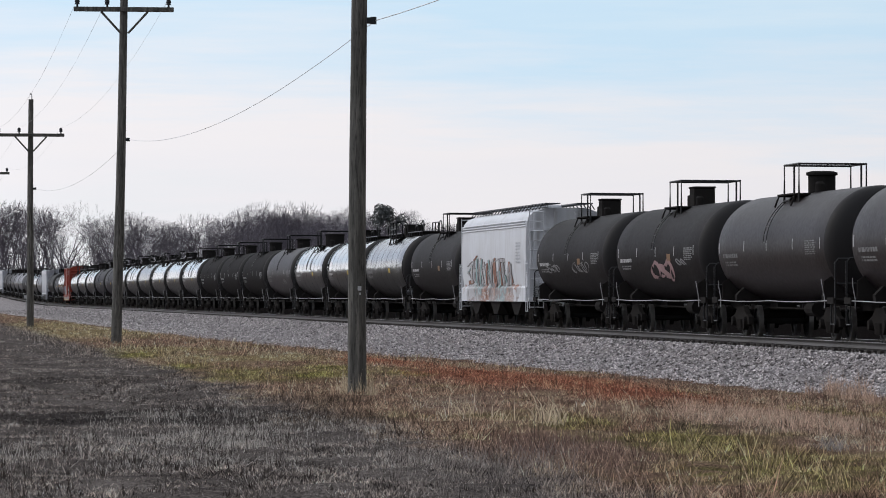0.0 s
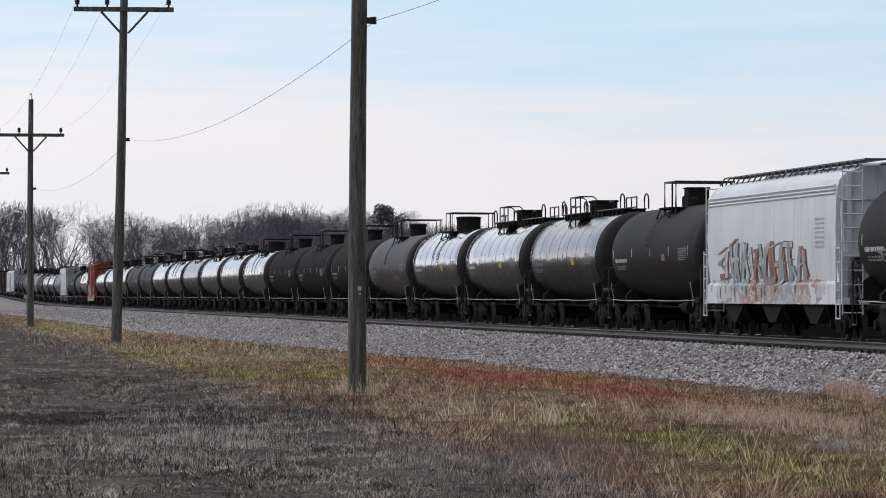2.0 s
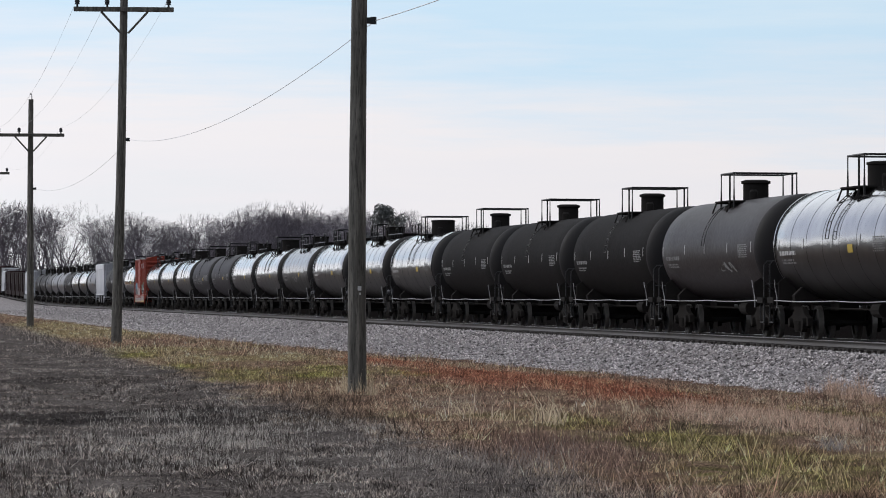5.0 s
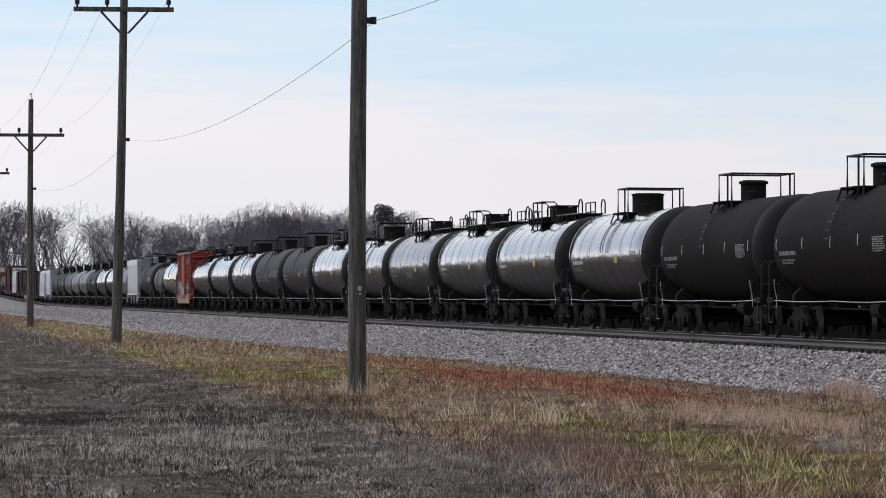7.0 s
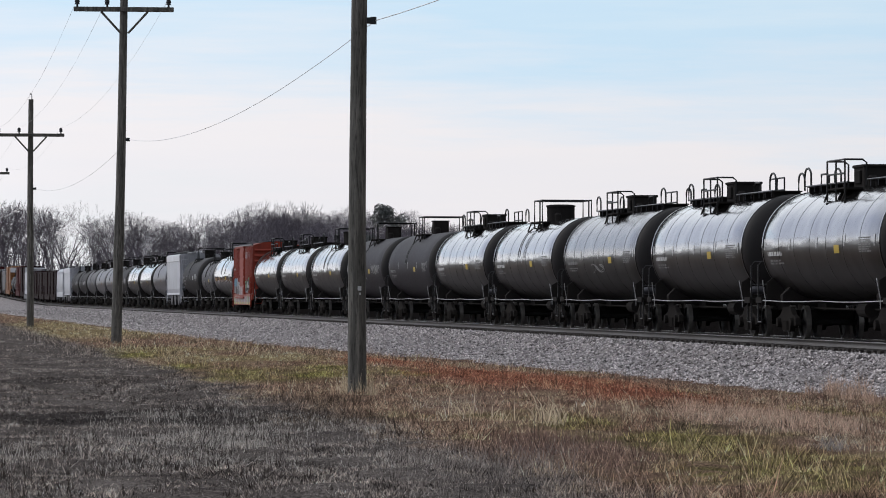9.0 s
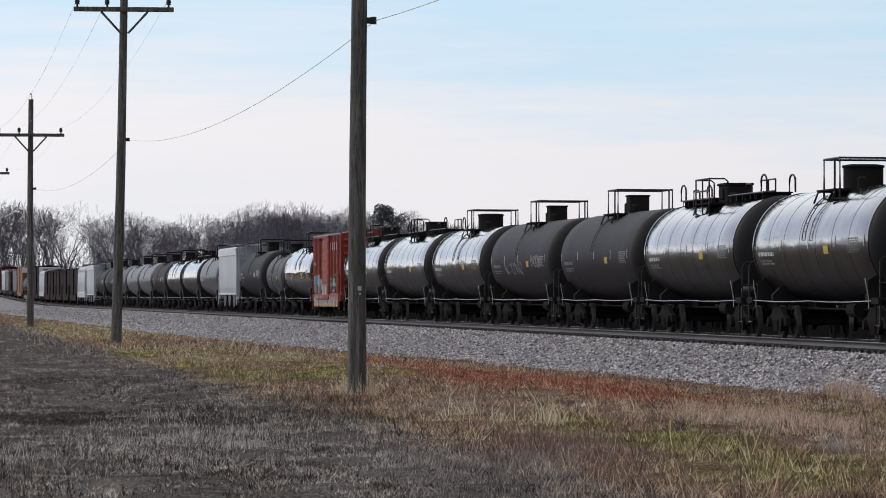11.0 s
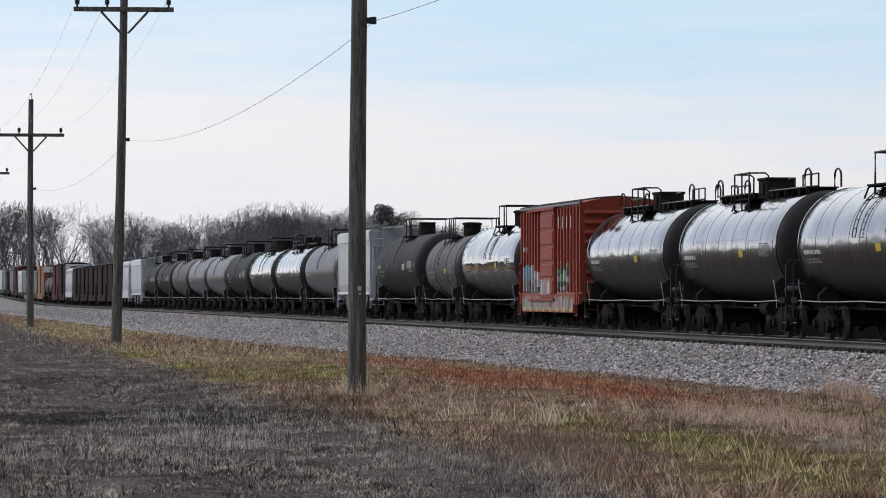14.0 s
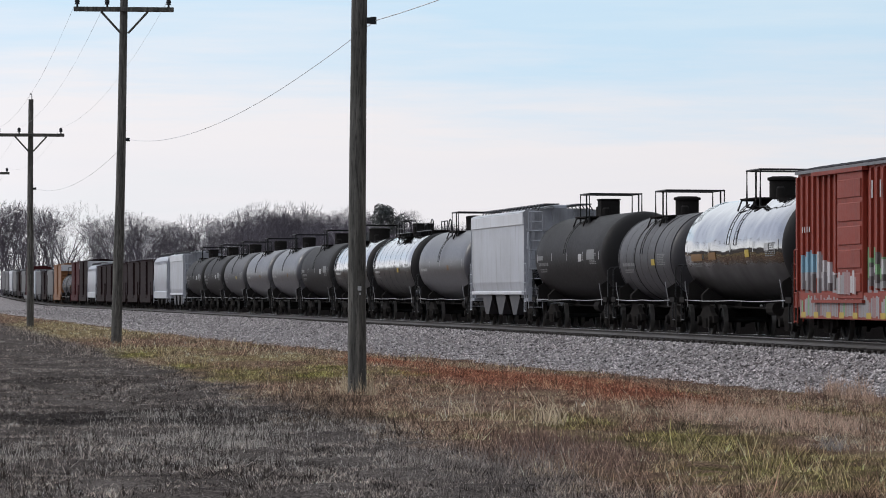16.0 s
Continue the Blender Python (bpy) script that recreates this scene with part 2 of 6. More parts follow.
M["taupe"] = paint("dusty_taupe_paint", (0.0150, 0.0115, 0.0122), (0.024, 0.0185, 0.0188), 0.42, 0.1, 0.6, 0.4, spec=0.085)
M["plum"] = paint("plum_black_paint", (0.0090, 0.0070, 0.0105), (0.0145, 0.0115, 0.0155), 0.50, 0.1, 0.5, 0.3, spec=0.085)
M["grey"] = paint("dusty_grey_paint", (0.046, 0.045, 0.053), (0.028, 0.026, 0.028), 0.34, 0.2, 0.5, 0.5, spec=0.32)
M["slate"] = paint("slate_grey_paint", (0.026, 0.025, 0.030), (0.019, 0.0165, 0.016), 0.50, 0.2, 0.5, 0.5, spec=0.3)
M["white"] = paint("weathered_white_paint", (0.56, 0.57, 0.60), (0.33, 0.315, 0.30), 0.45, 0.12, 0.35, 0.35)
M["hopper_grey"] = paint("pale_grey_paint", (0.37, 0.382, 0.418), (0.21, 0.205, 0.212), 0.34, 0.12, 0.5, 0.75, bump=0.08)
M["red"] = paint("boxcar_red_paint", (0.23, 0.034, 0.019), (0.11, 0.024, 0.016), 0.55, 0.12, 0.45, 0.4)
M["white_tagged"] = tagged_paint("hopper_white_paint_with_graffiti", (0.56, 0.57, 0.60), (0.33, 0.315, 0.30), 0.45,
                                 [(0.40, 0.39, 0.40), (0.30, 0.15, 0.10), (0.42, 0.41, 0.42), (0.24, 0.33, 0.34), (0.34, 0.22, 0.18)], [(0.26, 0.22, 0.21), (0.45, 0.45, 0.46)],
                                 [(-0.4, 7.4, 1.28, 0.34)], (0.5, 1.3))
M["brown"] = paint("boxcar_brown_paint", (0.019, 0.0095, 0.0098), (0.011, 0.0075, 0.0075), 0.65, 0.15, 0.6, 0.5, spec=0.04)
M["maroon"] = paint("maroon_paint", (0.060, 0.014, 0.015), (0.030, 0.011, 0.011), 0.6, 0.15, 0.5, 0.4, spec=0.05)
M["orange"] = paint("orange_paint", (0.20, 0.085, 0.032), (0.10, 0.05, 0.028), 0.55, 0.12, 0.4, 0.4)
M["beige"] = paint("beige_paint", (0.12, 0.118, 0.12), (0.07, 0.064, 0.062), 0.55, 0.15, 0.5, 0.5)
M["under"] = paint("underframe_grime", (0.017, 0.0155, 0.0152), (0.027, 0.0245, 0.022), 0.8, 0.2, 0.6, 0.3, spec=0.02)
M["truck"] = paint("truck_casting", (0.013, 0.0115, 0.011), (0.026, 0.023, 0.020), 0.85, 0.25, 0.6, 0.3, spec=0.02)
M["wheel"] = plain("worn_wheel_steel", (0.008, 0.0075, 0.0072), 0.75)
M["tread"] = plain("bright_wheel_tread", (0.20, 0.19, 0.18), 0.4, 0.8)
M["rail_black"] = plain("black_handrail", (0.013, 0.013, 0.0135), 0.5)
M["pale_steel"] = plain("galvanised_steel", (0.34, 0.34, 0.345), 0.5, 0.2)
M["mark_white"] = plain("white_stencil", (0.40, 0.40, 0.40), 0.6)
M["mark_grey"] = plain("grey_stencil", (0.17, 0.17, 0.17), 0.6)
M["mark_yellow"] = plain("yellow_plate", (0.40, 0.28, 0.03), 0.5)
M["mark_orange"] = plain("orange_plate", (0.17, 0.085, 0.022), 0.5)


# ---- mesh helpers ----
def part(name, bm, material, parent=None, label="", smooth=False, kind=""):
    me = bpy.data.meshes.new(name)
    bm.to_mesh(me)
    bm.free()
    for mt in material if isinstance(material, (list, tuple)) else [material]:
        me.materials.append(mt)
    if smooth:
        me.shade_smooth()
        me.set_sharp_from_angle(angle=radians(35))
    ob = new(name, me)
    ob.parent = parent
    return tagged(ob, label=label, kind=kind)


def again(ob, parent, m=None):
    """The same mesh once more, as another part."""
    o = new(ob.name.split(".")[0], ob.data)
    o.parent = parent
    if m is not None:
        o.matrix_basis = m
    if "label" in ob:
        o["label"] = ob["label"]
    return o


def thing(name, label, category, group=""):
    return tagged(new(name), label=label, category=category, group=group)


def box(bm, x0, x1, y0, y1, z0, z1, bevel=0.0, mi=0):
    vs = [bm.verts.new((x, y, z)) for x in (x0, x1) for y in (y0, y1) for z in (z0, z1)]
    fs = [bm.faces.new([vs[i] for i in q]) for q in ((0, 1, 3, 2), (4, 6, 7, 5), (0, 4, 5, 1), (2, 3, 7, 6), (0, 2, 6, 4), (1, 5, 7, 3))]
    for f in fs:
        f.material_index = mi
    if bevel:
        es = {e for f in fs for e in f.edges}
        bmesh.ops.bevel(bm, geom=list(es), offset=bevel, segments=1, affect="EDGES")
    return fs


def tube(bm, pts, r, n=6, mi=0):
    """A pipe along the points."""
    pts = [Vector(p) for p in pts]
    rings = []
    for i, p in enumerate(pts):
        a = pts[max(i - 1, 0)]
        b = pts[min(i + 1, len(pts) - 1)]
        d = (b - a).normalized()
        side = d.cross(Vector((0, 0, 1)))
        if side.length < 0.05:
            side = d.cross(Vector((1, 0, 0)))
        side.normalize()
        up = side.cross(d)
        rr = r[i] if isinstance(r, (list, tuple)) else r
        rings.append([bm.verts.new(p + rr * (math.cos(q) * side + math.sin(q) * up)) for q in (2 * math.pi * j / n for j in range(n))])
    for a, b in zip(rings, rings[1:]):
        for j in range(n):
            bm.faces.new((a[j], a[(j + 1) % n], b[(j + 1) % n], b[j])).material_index = mi
    for q in (rings[0][::-1], rings[-1]):
        bm.faces.new(q).material_index = mi


def lathe(bm, profile, axis="x", n=48, centre=(0, 0, 0), mi=0):
    """Turns (along, radius) about an axis through centre."""
    c = Vector(centre)

    def at(u, r, q):
        a, b = r * math.cos(q), r * math.sin(q)
        return c + Vector({"x": (u, a, b), "y": (a, u, b), "z": (a, b, u)}[axis])

    rings = []
    for u, r in profile:
        rings.append([bm.verts.new(at(u, r, 2 * math.pi * j / n)) for j in range(n)] if r > 1e-4 else [bm.verts.new(at(u, 0, 0))])
    for a, b in zip(rings, rings[1:]):
        for j in range(n):
            k = (j + 1) % n
            q = [a[0]] if len(a) == 1 else [a[j], a[k]]
            q += [b[0]] if len(b) == 1 else [b[k], b[j]]
            bm.faces.new(q).material_index = mi
    bmesh.ops.recalc_face_normals(bm, faces=bm.faces)


def extrude_x(bm, outline, x0, x1, mi=0, n=1):
    """A closed outline in (y, z), drawn along x."""
    rings = [[bm.verts.new((x0 + (x1 - x0) * i / n, y, z)) for y, z in outline] for i in range(n + 1)]
    m = len(outline)
    for a, b in zip(rings, rings[1:]):
        for j in range(m):
            bm.faces.new((a[j], a[(j + 1) % m], b[(j + 1) % m], b[j])).material_index = mi
    for q in (rings[0], rings[-1][::-1]):
        bm.faces.new(q).material_index = mi
    bmesh.ops.recalc_face_normals(bm, faces=bm.faces)


def extrude_y(bm, outline, y0, y1, mi=0):
    """A closed outline in (x, z), drawn along y."""
    a = [bm.verts.new((x, y0, z)) for x, z in outline]
    b = [bm.verts.new((x, y1, z)) for x, z in outline]
    m = len(a)
    for j in range(m):
        bm.faces.new((a[j], a[(j + 1) % m], b[(j + 1) % m], b[j])).material_index = mi
    bm.faces.new(a[::-1]).material_index = mi
    bm.faces.new(b).material_index = mi
    bmesh.ops.recalc_face_normals(bm, faces=bm.faces)


# ---- running gear, shared by all the cars ----
SHARED = {}


def running_gear(car, reach):
    """Two four-wheel trucks at plus and minus reach, and couplers."""
    if "truck" not in SHARED:
        proto = new("truck_pattern")
        bm = bmesh.new()
        box(bm, -0.25, 0.25, -1.05, 1.05, 0.42, 0.80, 0.03)
        box(bm, -0.32, 0.32, -0.30, 0.30, 0.72, 0.90, 0.02)
        SHARED["bolster"] = part("truck", bm, M["truck"]).data
        bm = bmesh.new()
        out = [(-1.28, 0.38), (-1.22, 0.58), (-0.85, 0.66), (-0.45, 0.88), (0.45, 0.88), (0.85, 0.66), (1.22, 0.58), (1.28, 0.38), (1.05, 0.36),
               (0.98, 0.50), (0.72, 0.48), (0.42, 0.20), (-0.42, 0.20), (-0.72, 0.48), (-0.98, 0.50), (-1.05, 0.36)]
        extrude_y(bm, out, -0.07, 0.07)
        for x in (-0.89, 0.89):
            lathe(bm, [(-0.16, 0.0), (-0.16, 0.13), (0.05, 0.15), (0.05, 0.0)], "y", 12, (x, 0, 0.45))
        for x in (-0.2, 0.0, 0.2):
            lathe(bm, [(0.24, 0.0), (0.24, 0.09), (0.50, 0.09), (0.50, 0.0)], "z", 8, (x, -0.06, 0))
        SHARED["frame"] = part("side_frame", bm, M["truck"]).data
        bm = bmesh.new()
        for sgn in (-1, 1):
            y = 0.73 * sgn
            lathe(bm, [(y - 0.07, 0.0), (y - 0.03, 0.17), (y - 0.02, 0.36), (y - 0.07, 0.38), (y - 0.07, 0.457),
                       (y + 0.07, 0.457), (y + 0.07, 0.38), (y + 0.02, 0.36), (y + 0.03, 0.17), (y + 0.07, 0.0)], "y", 20, (0, 0, 0.457))
        lathe(bm, [(-0.9, 0.0), (-0.9, 0.08), (0.9, 0.08), (0.9, 0.0)], "y", 10, (0, 0, 0.457))
        for f in bm.faces:
            c = f.calc_center_median()
            f.material_index = int(math.hypot(c.x, c.z - 0.457) > 0.44)
        SHARED["wheelset"] = part("wheelset", bm, [M["wheel"], M["tread"]], smooth=True).data
        bm = bmesh.new()
        box(bm, -0.75, 0.1, -0.09, 0.09, 0.80, 0.98, 0.02)
        box(bm, 0.1, 0.38, -0.16, 0.13, 0.72, 1.05, 0.04)
        SHARED["coupler"] = part("coupler", bm, M["truck"]).data
        SHARED["truck"] = True
        for o in [o for o in bpy.data.objects if o.data and o.data in (SHARED["bolster"], SHARED["frame"], SHARED["wheelset"], SHARED["coupler"])] + [proto]:
            bpy.data.objects.remove(o)

    def put(name, key, parent, m):
        o = new(name, SHARED[key])
        o.parent, o.matrix_basis = parent, m
        return o

    for sgn in (-1, 1):
        tr = put("truck", "bolster", car, pose(sgn * reach, 0, 0))
        put("side_frame", "frame", tr, pose(0, -1.02, 0))
        put("side_frame", "frame", tr, pose(0, 1.02, 0, 0, 0, 180))
        for x in (-0.89, 0.89):
            put("wheelset", "wheelset", tr, pose(x, 0, 0))


def couplers(car, half):
    for sgn in (-1, 1):
        o = new("coupler", SHARED["coupler"])
        o.parent, o.matrix_basis = car, pose(sgn * (half - 0.36), 0, 0, 0, 0, 0 if sgn > 0 else 180)


def rung(parent, a, b, r, material):
    """One round bar between two places, on a mesh that alike bars share."""
    a, b = Vector(a), Vector(b)
    key = ("rung", round((b - a).length, 3), r, material.name)
    if key not in SHARED:
        bm = bmesh.new()
        tube(bm, [(0, 0, 0), ((b - a).length, 0, 0)], r, 4)
        o = part("rung", bm, material, parent)
        SHARED[key] = o.data
    else:
        o = new("rung", SHARED[key])
        o.parent = parent
    turn = (b - a).to_track_quat("X", "Z").to_matrix().to_4x4()
    o.matrix_basis = Matrix.Translation(a) @ turn
    return o


def on_shell(r, zc, x, q, lift=0.0):
    """A place on the near side of a tank shell, q degrees above level."""
    a = radians(q)
    return Vector((x, -(r + lift) * math.cos(a), zc + (r + lift) * math.sin(a)))


def shell_plate(bm, r, zc, x0, x1, q0, q1, lift=0.006, mi=0, n=3):
    """A thin plate bent on the near side of a tank."""
    rows = []
    for i in range(n + 1):
        q = q0 + (q1 - q0) * i / n
        rows.append([bm.verts.new(on_shell(r, zc, x, q, lift)) for x in (x0, x1)])
    for a, b in zip(rows, rows[1:]):
        bm.faces.new((a[0], a[1], b[1], b[0])).material_index = mi


def bars(bm, r, zc, x0, x1, q0, q1, rows, rng, mi=0):
    """Lines of stencilling that cannot be read, as short bars."""
    h = (q1 - q0) / rows
    for i in range(rows):
        x, qa = x0, q0 + h * i
        end = x1 - rng.random() * 0.2 * (x1 - x0)
        while x < end:
            w = rng.choice((0.07, 0.10, 0.16, 0.24, 0.34))
            shell_plate(bm, r, zc, x, min(x + w, x1), qa, qa + h * 0.62, 0.007, mi, 1)
            x += w + rng.uniform(0.04, 0.1)


DULL = "dull black tank car with pale placards"


def tank_car(label, shell, style="ladder", length=17.9, barrel=14.8, r=1.52, zc=2.54, marks=0, seams=True, group="tank cars of the train"):
    """style: ladder (frame over the top platform), walkway (long plank with hoops), short."""
    rng = random.Random(marks * 7 + len(label))
    car = thing("tank_car", label, "tank car", group)
    half, hb = length / 2, barrel / 2
    # shell with dished heads
    bm = bmesh.new()
    depth = 0.5 * r
    prof = [(-hb - depth * math.cos(a), r * math.sin(a)) for a in [math.pi / 2 * i / 9 for i in range(10)]]
    body = []
    for i in range(9):
        body.append((-hb + barrel * i / 8, r))
    prof = prof[:-1] + body + [(-u, q) for u, q in prof[:-1][::-1]]
    lathe(bm, prof, "x", 72, (0, 0, zc))
    for f in bm.faces:
        f.material_index = int(abs(f.calc_center_median().x) > hb)
    tank = part("tank_shell", bm, [shell, shell if shell in (M["grey"], M["slate"]) else M["head"]], car, smooth=True)
    if seams:
        for x in [-hb, -hb * 0.70, -hb * 0.42, -hb * 0.14, hb * 0.14, hb * 0.42, hb * 0.70, hb]:
            bm = bmesh.new()
            w, h = (0.06, 0.018) if abs(x) > hb * 0.9 else (0.009, 0.004)
            lathe(bm, [(x - w, r - 0.01), (x - w * 0.8, r + h), (x + w * 0.8, r + h), (x + w, r - 0.01)], "x", 72, (0, 0, zc))
            part("shell_seam", bm, shell if abs(x) > hb * 0.9 else M["head"], tank, smooth=True)
    top = zc + r
    blk = M["rail_black"]
    if style == "short":
        for x in (-hb * 0.36, hb * 0.42):
            bm = bmesh.new()
            lathe(bm, [(x - 0.035, r - 0.01), (x - 0.03, r + 0.014), (x + 0.03, r + 0.014), (x + 0.035, r - 0.01)], "x", 72, (0, 0, zc))
            part("shell_band", bm, M["under"], tank, "dark band round the shell", smooth=True)
    if shell is M["dented"]:
        for x0, x1, q0, q1, mat, note in ((-6.4, -4.6, -12, -4, "mark_orange", "orange label plate"), (-3.6, -2.4, -11, -3, "mark_orange", "orange label plate"),
                                          (4.9, 5.5, -4, 4, "mark_white", "small white placard")):
            bm = bmesh.new()
            shell_plate(bm, r, zc, x0, x1, q0, q1, 0.012)
            part("placard", bm, M[mat], tank, note)
    if label == DULL:
        for x0, x1, q0, q1, mat in ((2.6, 3.3, -6, 4, "mark_white"), (4.4, 6.0, -4, 9, "mark_grey"), (-7.0, -5.6, -2, 4, "mark_grey")):
            bm = bmesh.new()
            shell_plate(bm, r, zc, x0, x1, q0, q1, 0.012)
            part("placard", bm, M[mat], tank, "faded pale placard")
    # manway housing
    bm = bmesh.new()
    if style == "ladder":
        lathe(bm, [(top - 0.1, 0.0), (top - 0.1, 0.53), (top + 0.50, 0.53), (top + 0.51, 0.56), (top + 0.57, 0.56), (top + 0.60, 0.4), (top + 0.60, 0)], "z", 24)
    elif style == "walkway":
        box(bm, -0.66, 0.66, -0.40, 0.40, top - 0.1, top + 0.50, 0.03)
        box(bm, -0.70, 0.70, -0.44, 0.44, top + 0.47, top + 0.55, 0.02)
        box(bm, -0.30, 0.30, -0.46, -0.40, top + 0.05, top + 0.40, 0.02)
    elif marks % 3 == 0:
        lathe(bm, [(top - 0.1, 0.0), (top - 0.1, 0.38), (top + 0.44, 0.38), (top + 0.46, 0.44), (top + 0.53, 0.44), (top + 0.57, 0.3), (top + 0.57, 0)], "z", 20)
    elif marks % 3 == 1:
        lathe(bm, [(top - 0.1, 0.0), (top - 0.1, 0.38), (top + 0.50, 0.40), (top + 0.56, 0.41), (top + 0.60, 0.3), (top + 0.62, 0)], "z", 20)
    else:
        box(bm, -0.40, 0.40, -0.34, 0.34, top - 0.1, top + 0.54, 0.04)
        box(bm, -0.43, 0.43, -0.37, 0.37, top + 0.52, top + 0.58, 0.02)
        lathe(bm, [(top - 0.1, 0.0), (top - 0.1, 0.3), (top + 0.30, 0.3), (top + 0.36, 0.2), (top + 0.36, 0)], "z", 14, (-0.95, 0, 0))
    part("manway_housing", bm, M["under"], car, smooth=True)
    bm = bmesh.new()
    lathe(bm, [(top - 0.1, 0.0), (top - 0.1, 0.13), (top + 0.20, 0.13), (top + 0.26, 0.08), (top + 0.26, 0)], "z", 12, (0.95, -0.25, 0))
    part("safety_valve", bm, M["under"], car, smooth=True)
    # top platform on both flanks
    for sgn in (-1, 1):
        bm = bmesh.new()
        box(bm, -1.16, 1.16, sgn * 0.78 - 0.24, sgn * 0.78 + 0.24, top - 0.10, top - 0.06)
        for x in (-1.1, 1.1):
            tube(bm, [(x, sgn * 0.60, top - 0.11), (x, sgn * 0.98, top - 0.11), (x, sgn * 1.10, top - 0.42)], 0.03, 5)
        part("platform", bm, M["under"], car)
    hi = top + (0.66 if style == "walkway" else 0.74)
    if style == "walkway":
        for sgn in (-1, 1):
            bm = bmesh.new()
            for x in (-1.1, 0.0, 1.1):
                tube(bm, [(x, sgn * 1.02, top - 0.45), (x, sgn * 1.02, hi)], 0.026, 5)
            for z in (hi, hi - 0.36):
                tube(bm, [(-1.1, sgn * 1.02, z), (1.1, sgn * 1.02, z)], 0.026, 5)
            part("platform_railing", bm, blk, car)
        for sgn in (-1, 1):
            bm = bmesh.new()
            tube(bm, [(sgn * 1.1, -1.02, hi), (sgn * 1.1, -0.55, hi), (sgn * 1.1, -0.45, hi - 0.08), (sgn * 1.1, -0.45, top)], 0.026, 5)
            part("platform_railing", bm, blk, car)
        for sgn in (-1, 1):
            bm = bmesh.new()
            box(bm, min(sgn * 1.2, sgn * 6.6), max(sgn * 1.2, sgn * 6.6), -0.42, 0.42, top + 0.10, top + 0.14)
            for x in (2.0, 3.5, 5.0, 6.4):
                box(bm, sgn * x - 0.05, sgn * x + 0.05, -0.4, 0.4, top - 0.05, top + 0.10)
            walkway = part("top_walkway", bm, M["under"], car)
            bm = bmesh.new()
            tube(bm, [(sgn * 1.2, -0.45, top + 0.14), (sgn * 6.6, -0.45, top + 0.14)], 0.02, 5)
            for x in (1.6, 2.5, 3.4, 4.6, 5.5, 6.4):
                tube(bm, [(sgn * x, -0.45, top + 0.14), (sgn * x, -0.45, top - 0.04)], 0.012, 4)
            part("walkway_edge", bm, M["grey"], walkway, "worn grey steel edge of the walkway")
            for x in (6.5, 4.2):
                bm = bmesh.new()
                arch = [(0.42 * math.cos(a), top + 0.44 + 0.20 * math.sin(a)) for a in [math.pi * j / 8 for j in range(9)]]
                pts = [(sgn * x + 0.42, -0.42, top + 0.12)] + [(sgn * x + u, -0.42, z) for u, z in arch] + [(sgn * x - 0.42, -0.42, top + 0.12)]
                if x == 4.2:
                    pts = [(sgn * (x - 0.5), -0.42, top + 0.12), (sgn * (x - 0.5), -0.42, top + 0.34), (sgn * (x - 0.3), -0.42, top + 0.42), (sgn * (x + 0.5), -0.42, top + 0.42), (sgn * (x + 0.5), -0.42, top + 0.12)]
                tube(bm, pts, 0.03, 5)
                part("grab_hoop", bm, blk, car)
                if x == 6.5:
                    bm = bmesh.new()
                    tube(bm, [(u, 0.42, z) for u, v, z in pts], 0.03, 5)
                    part("grab_hoop", bm, blk, car)
    else:
        for x in (-0.75, 1.25):
            bm = bmesh.new()
            tube(bm, [(x, -0.90, top - 0.32), (x, -0.90, hi), (x, 0.98, hi - 0.01), (x, 0.98, top - 0.36)], 0.036, 6)
            part("platform_hoop", bm, blk, car)
        for sgn in (-1, 1):
            bm = bmesh.new()
            ys = -0.90 if sgn < 0 else 0.98
            tube(bm, [(-0.75, ys, hi), (1.25, ys, hi)], 0.03, 5)
            tube(bm, [(0.6, ys, top - 0.30), (0.6, ys, hi)], 0.03, 5)
            part("platform_railing", bm, blk, car)
    # ladder down the shell
    for sgn in (-1, 1) if style != "walkway" else ():
        bm = bmesh.new()
        for x in (-0.20, 0.20):
            tube(bm, [(x, sgn * -v.y, v.z) for v in (on_shell(r, zc, x, q, 0.10) for q in range(52, -4, -8))], 0.014, 5)
        ladder = part("side_ladder", bm, blk, car)
        for q in range(52, -4, -8):
            v = on_shell(r, zc, 0, q, 0.10)
            rung(ladder, (-0.2, sgn * -v.y, v.z), (0.2, sgn * -v.y, v.z), 0.012, blk)
    # side pipe rail, end sills, end platforms
    for sgn in (-1, 1):
        bm = bmesh.new()
        y = sgn * 1.46
        pts = [(-half + 0.75, y, 1.06), (-hb * 0.62, y, 1.02), (-hb * 0.3, y, 1.025), (-0.05, y, 1.045), (0.05, y, 1.045), (hb * 0.3, y, 1.02), (hb * 0.62, y, 1.02), (half - 0.75, y, 1.06)]
        tube(bm, pts, 0.0125, 5)
        part("side_handrail", bm, M["pale_steel"], car, "pale steel handrail along the sill")
        for x in (-hb * 0.86, -hb * 0.4, hb * 0.4, hb * 0.86):
            bm = bmesh.new()
            box(bm, x - 0.03, x + 0.03, min(y, sgn * 0.7), max(y, sgn * 0.7), 0.98, 1.03)
            part("handrail_bracket", bm, M["under"], car)
    for sgn in (-1, 1):
        bm = bmesh.new()
        x0, x1 = sorted((sgn * (hb - 2.6), sgn * (half - 0.55)))
        box(bm, x0, x1, -0.28, 0.28, 0.78, 1.10, 0.02)
        part("stub_sill", bm, M["under"], car)
        bm = bmesh.new()
        xs = sgn * (hb - 1.35)
        out = [(-1.26, 1.20), (-1.24, 1.00), (-0.4, 0.90), (0.4, 0.90), (1.24, 1.00), (1.26, 1.20), (1.04, 1.42), (0.6, 1.18), (-0.6, 1.18), (-1.04, 1.42)]
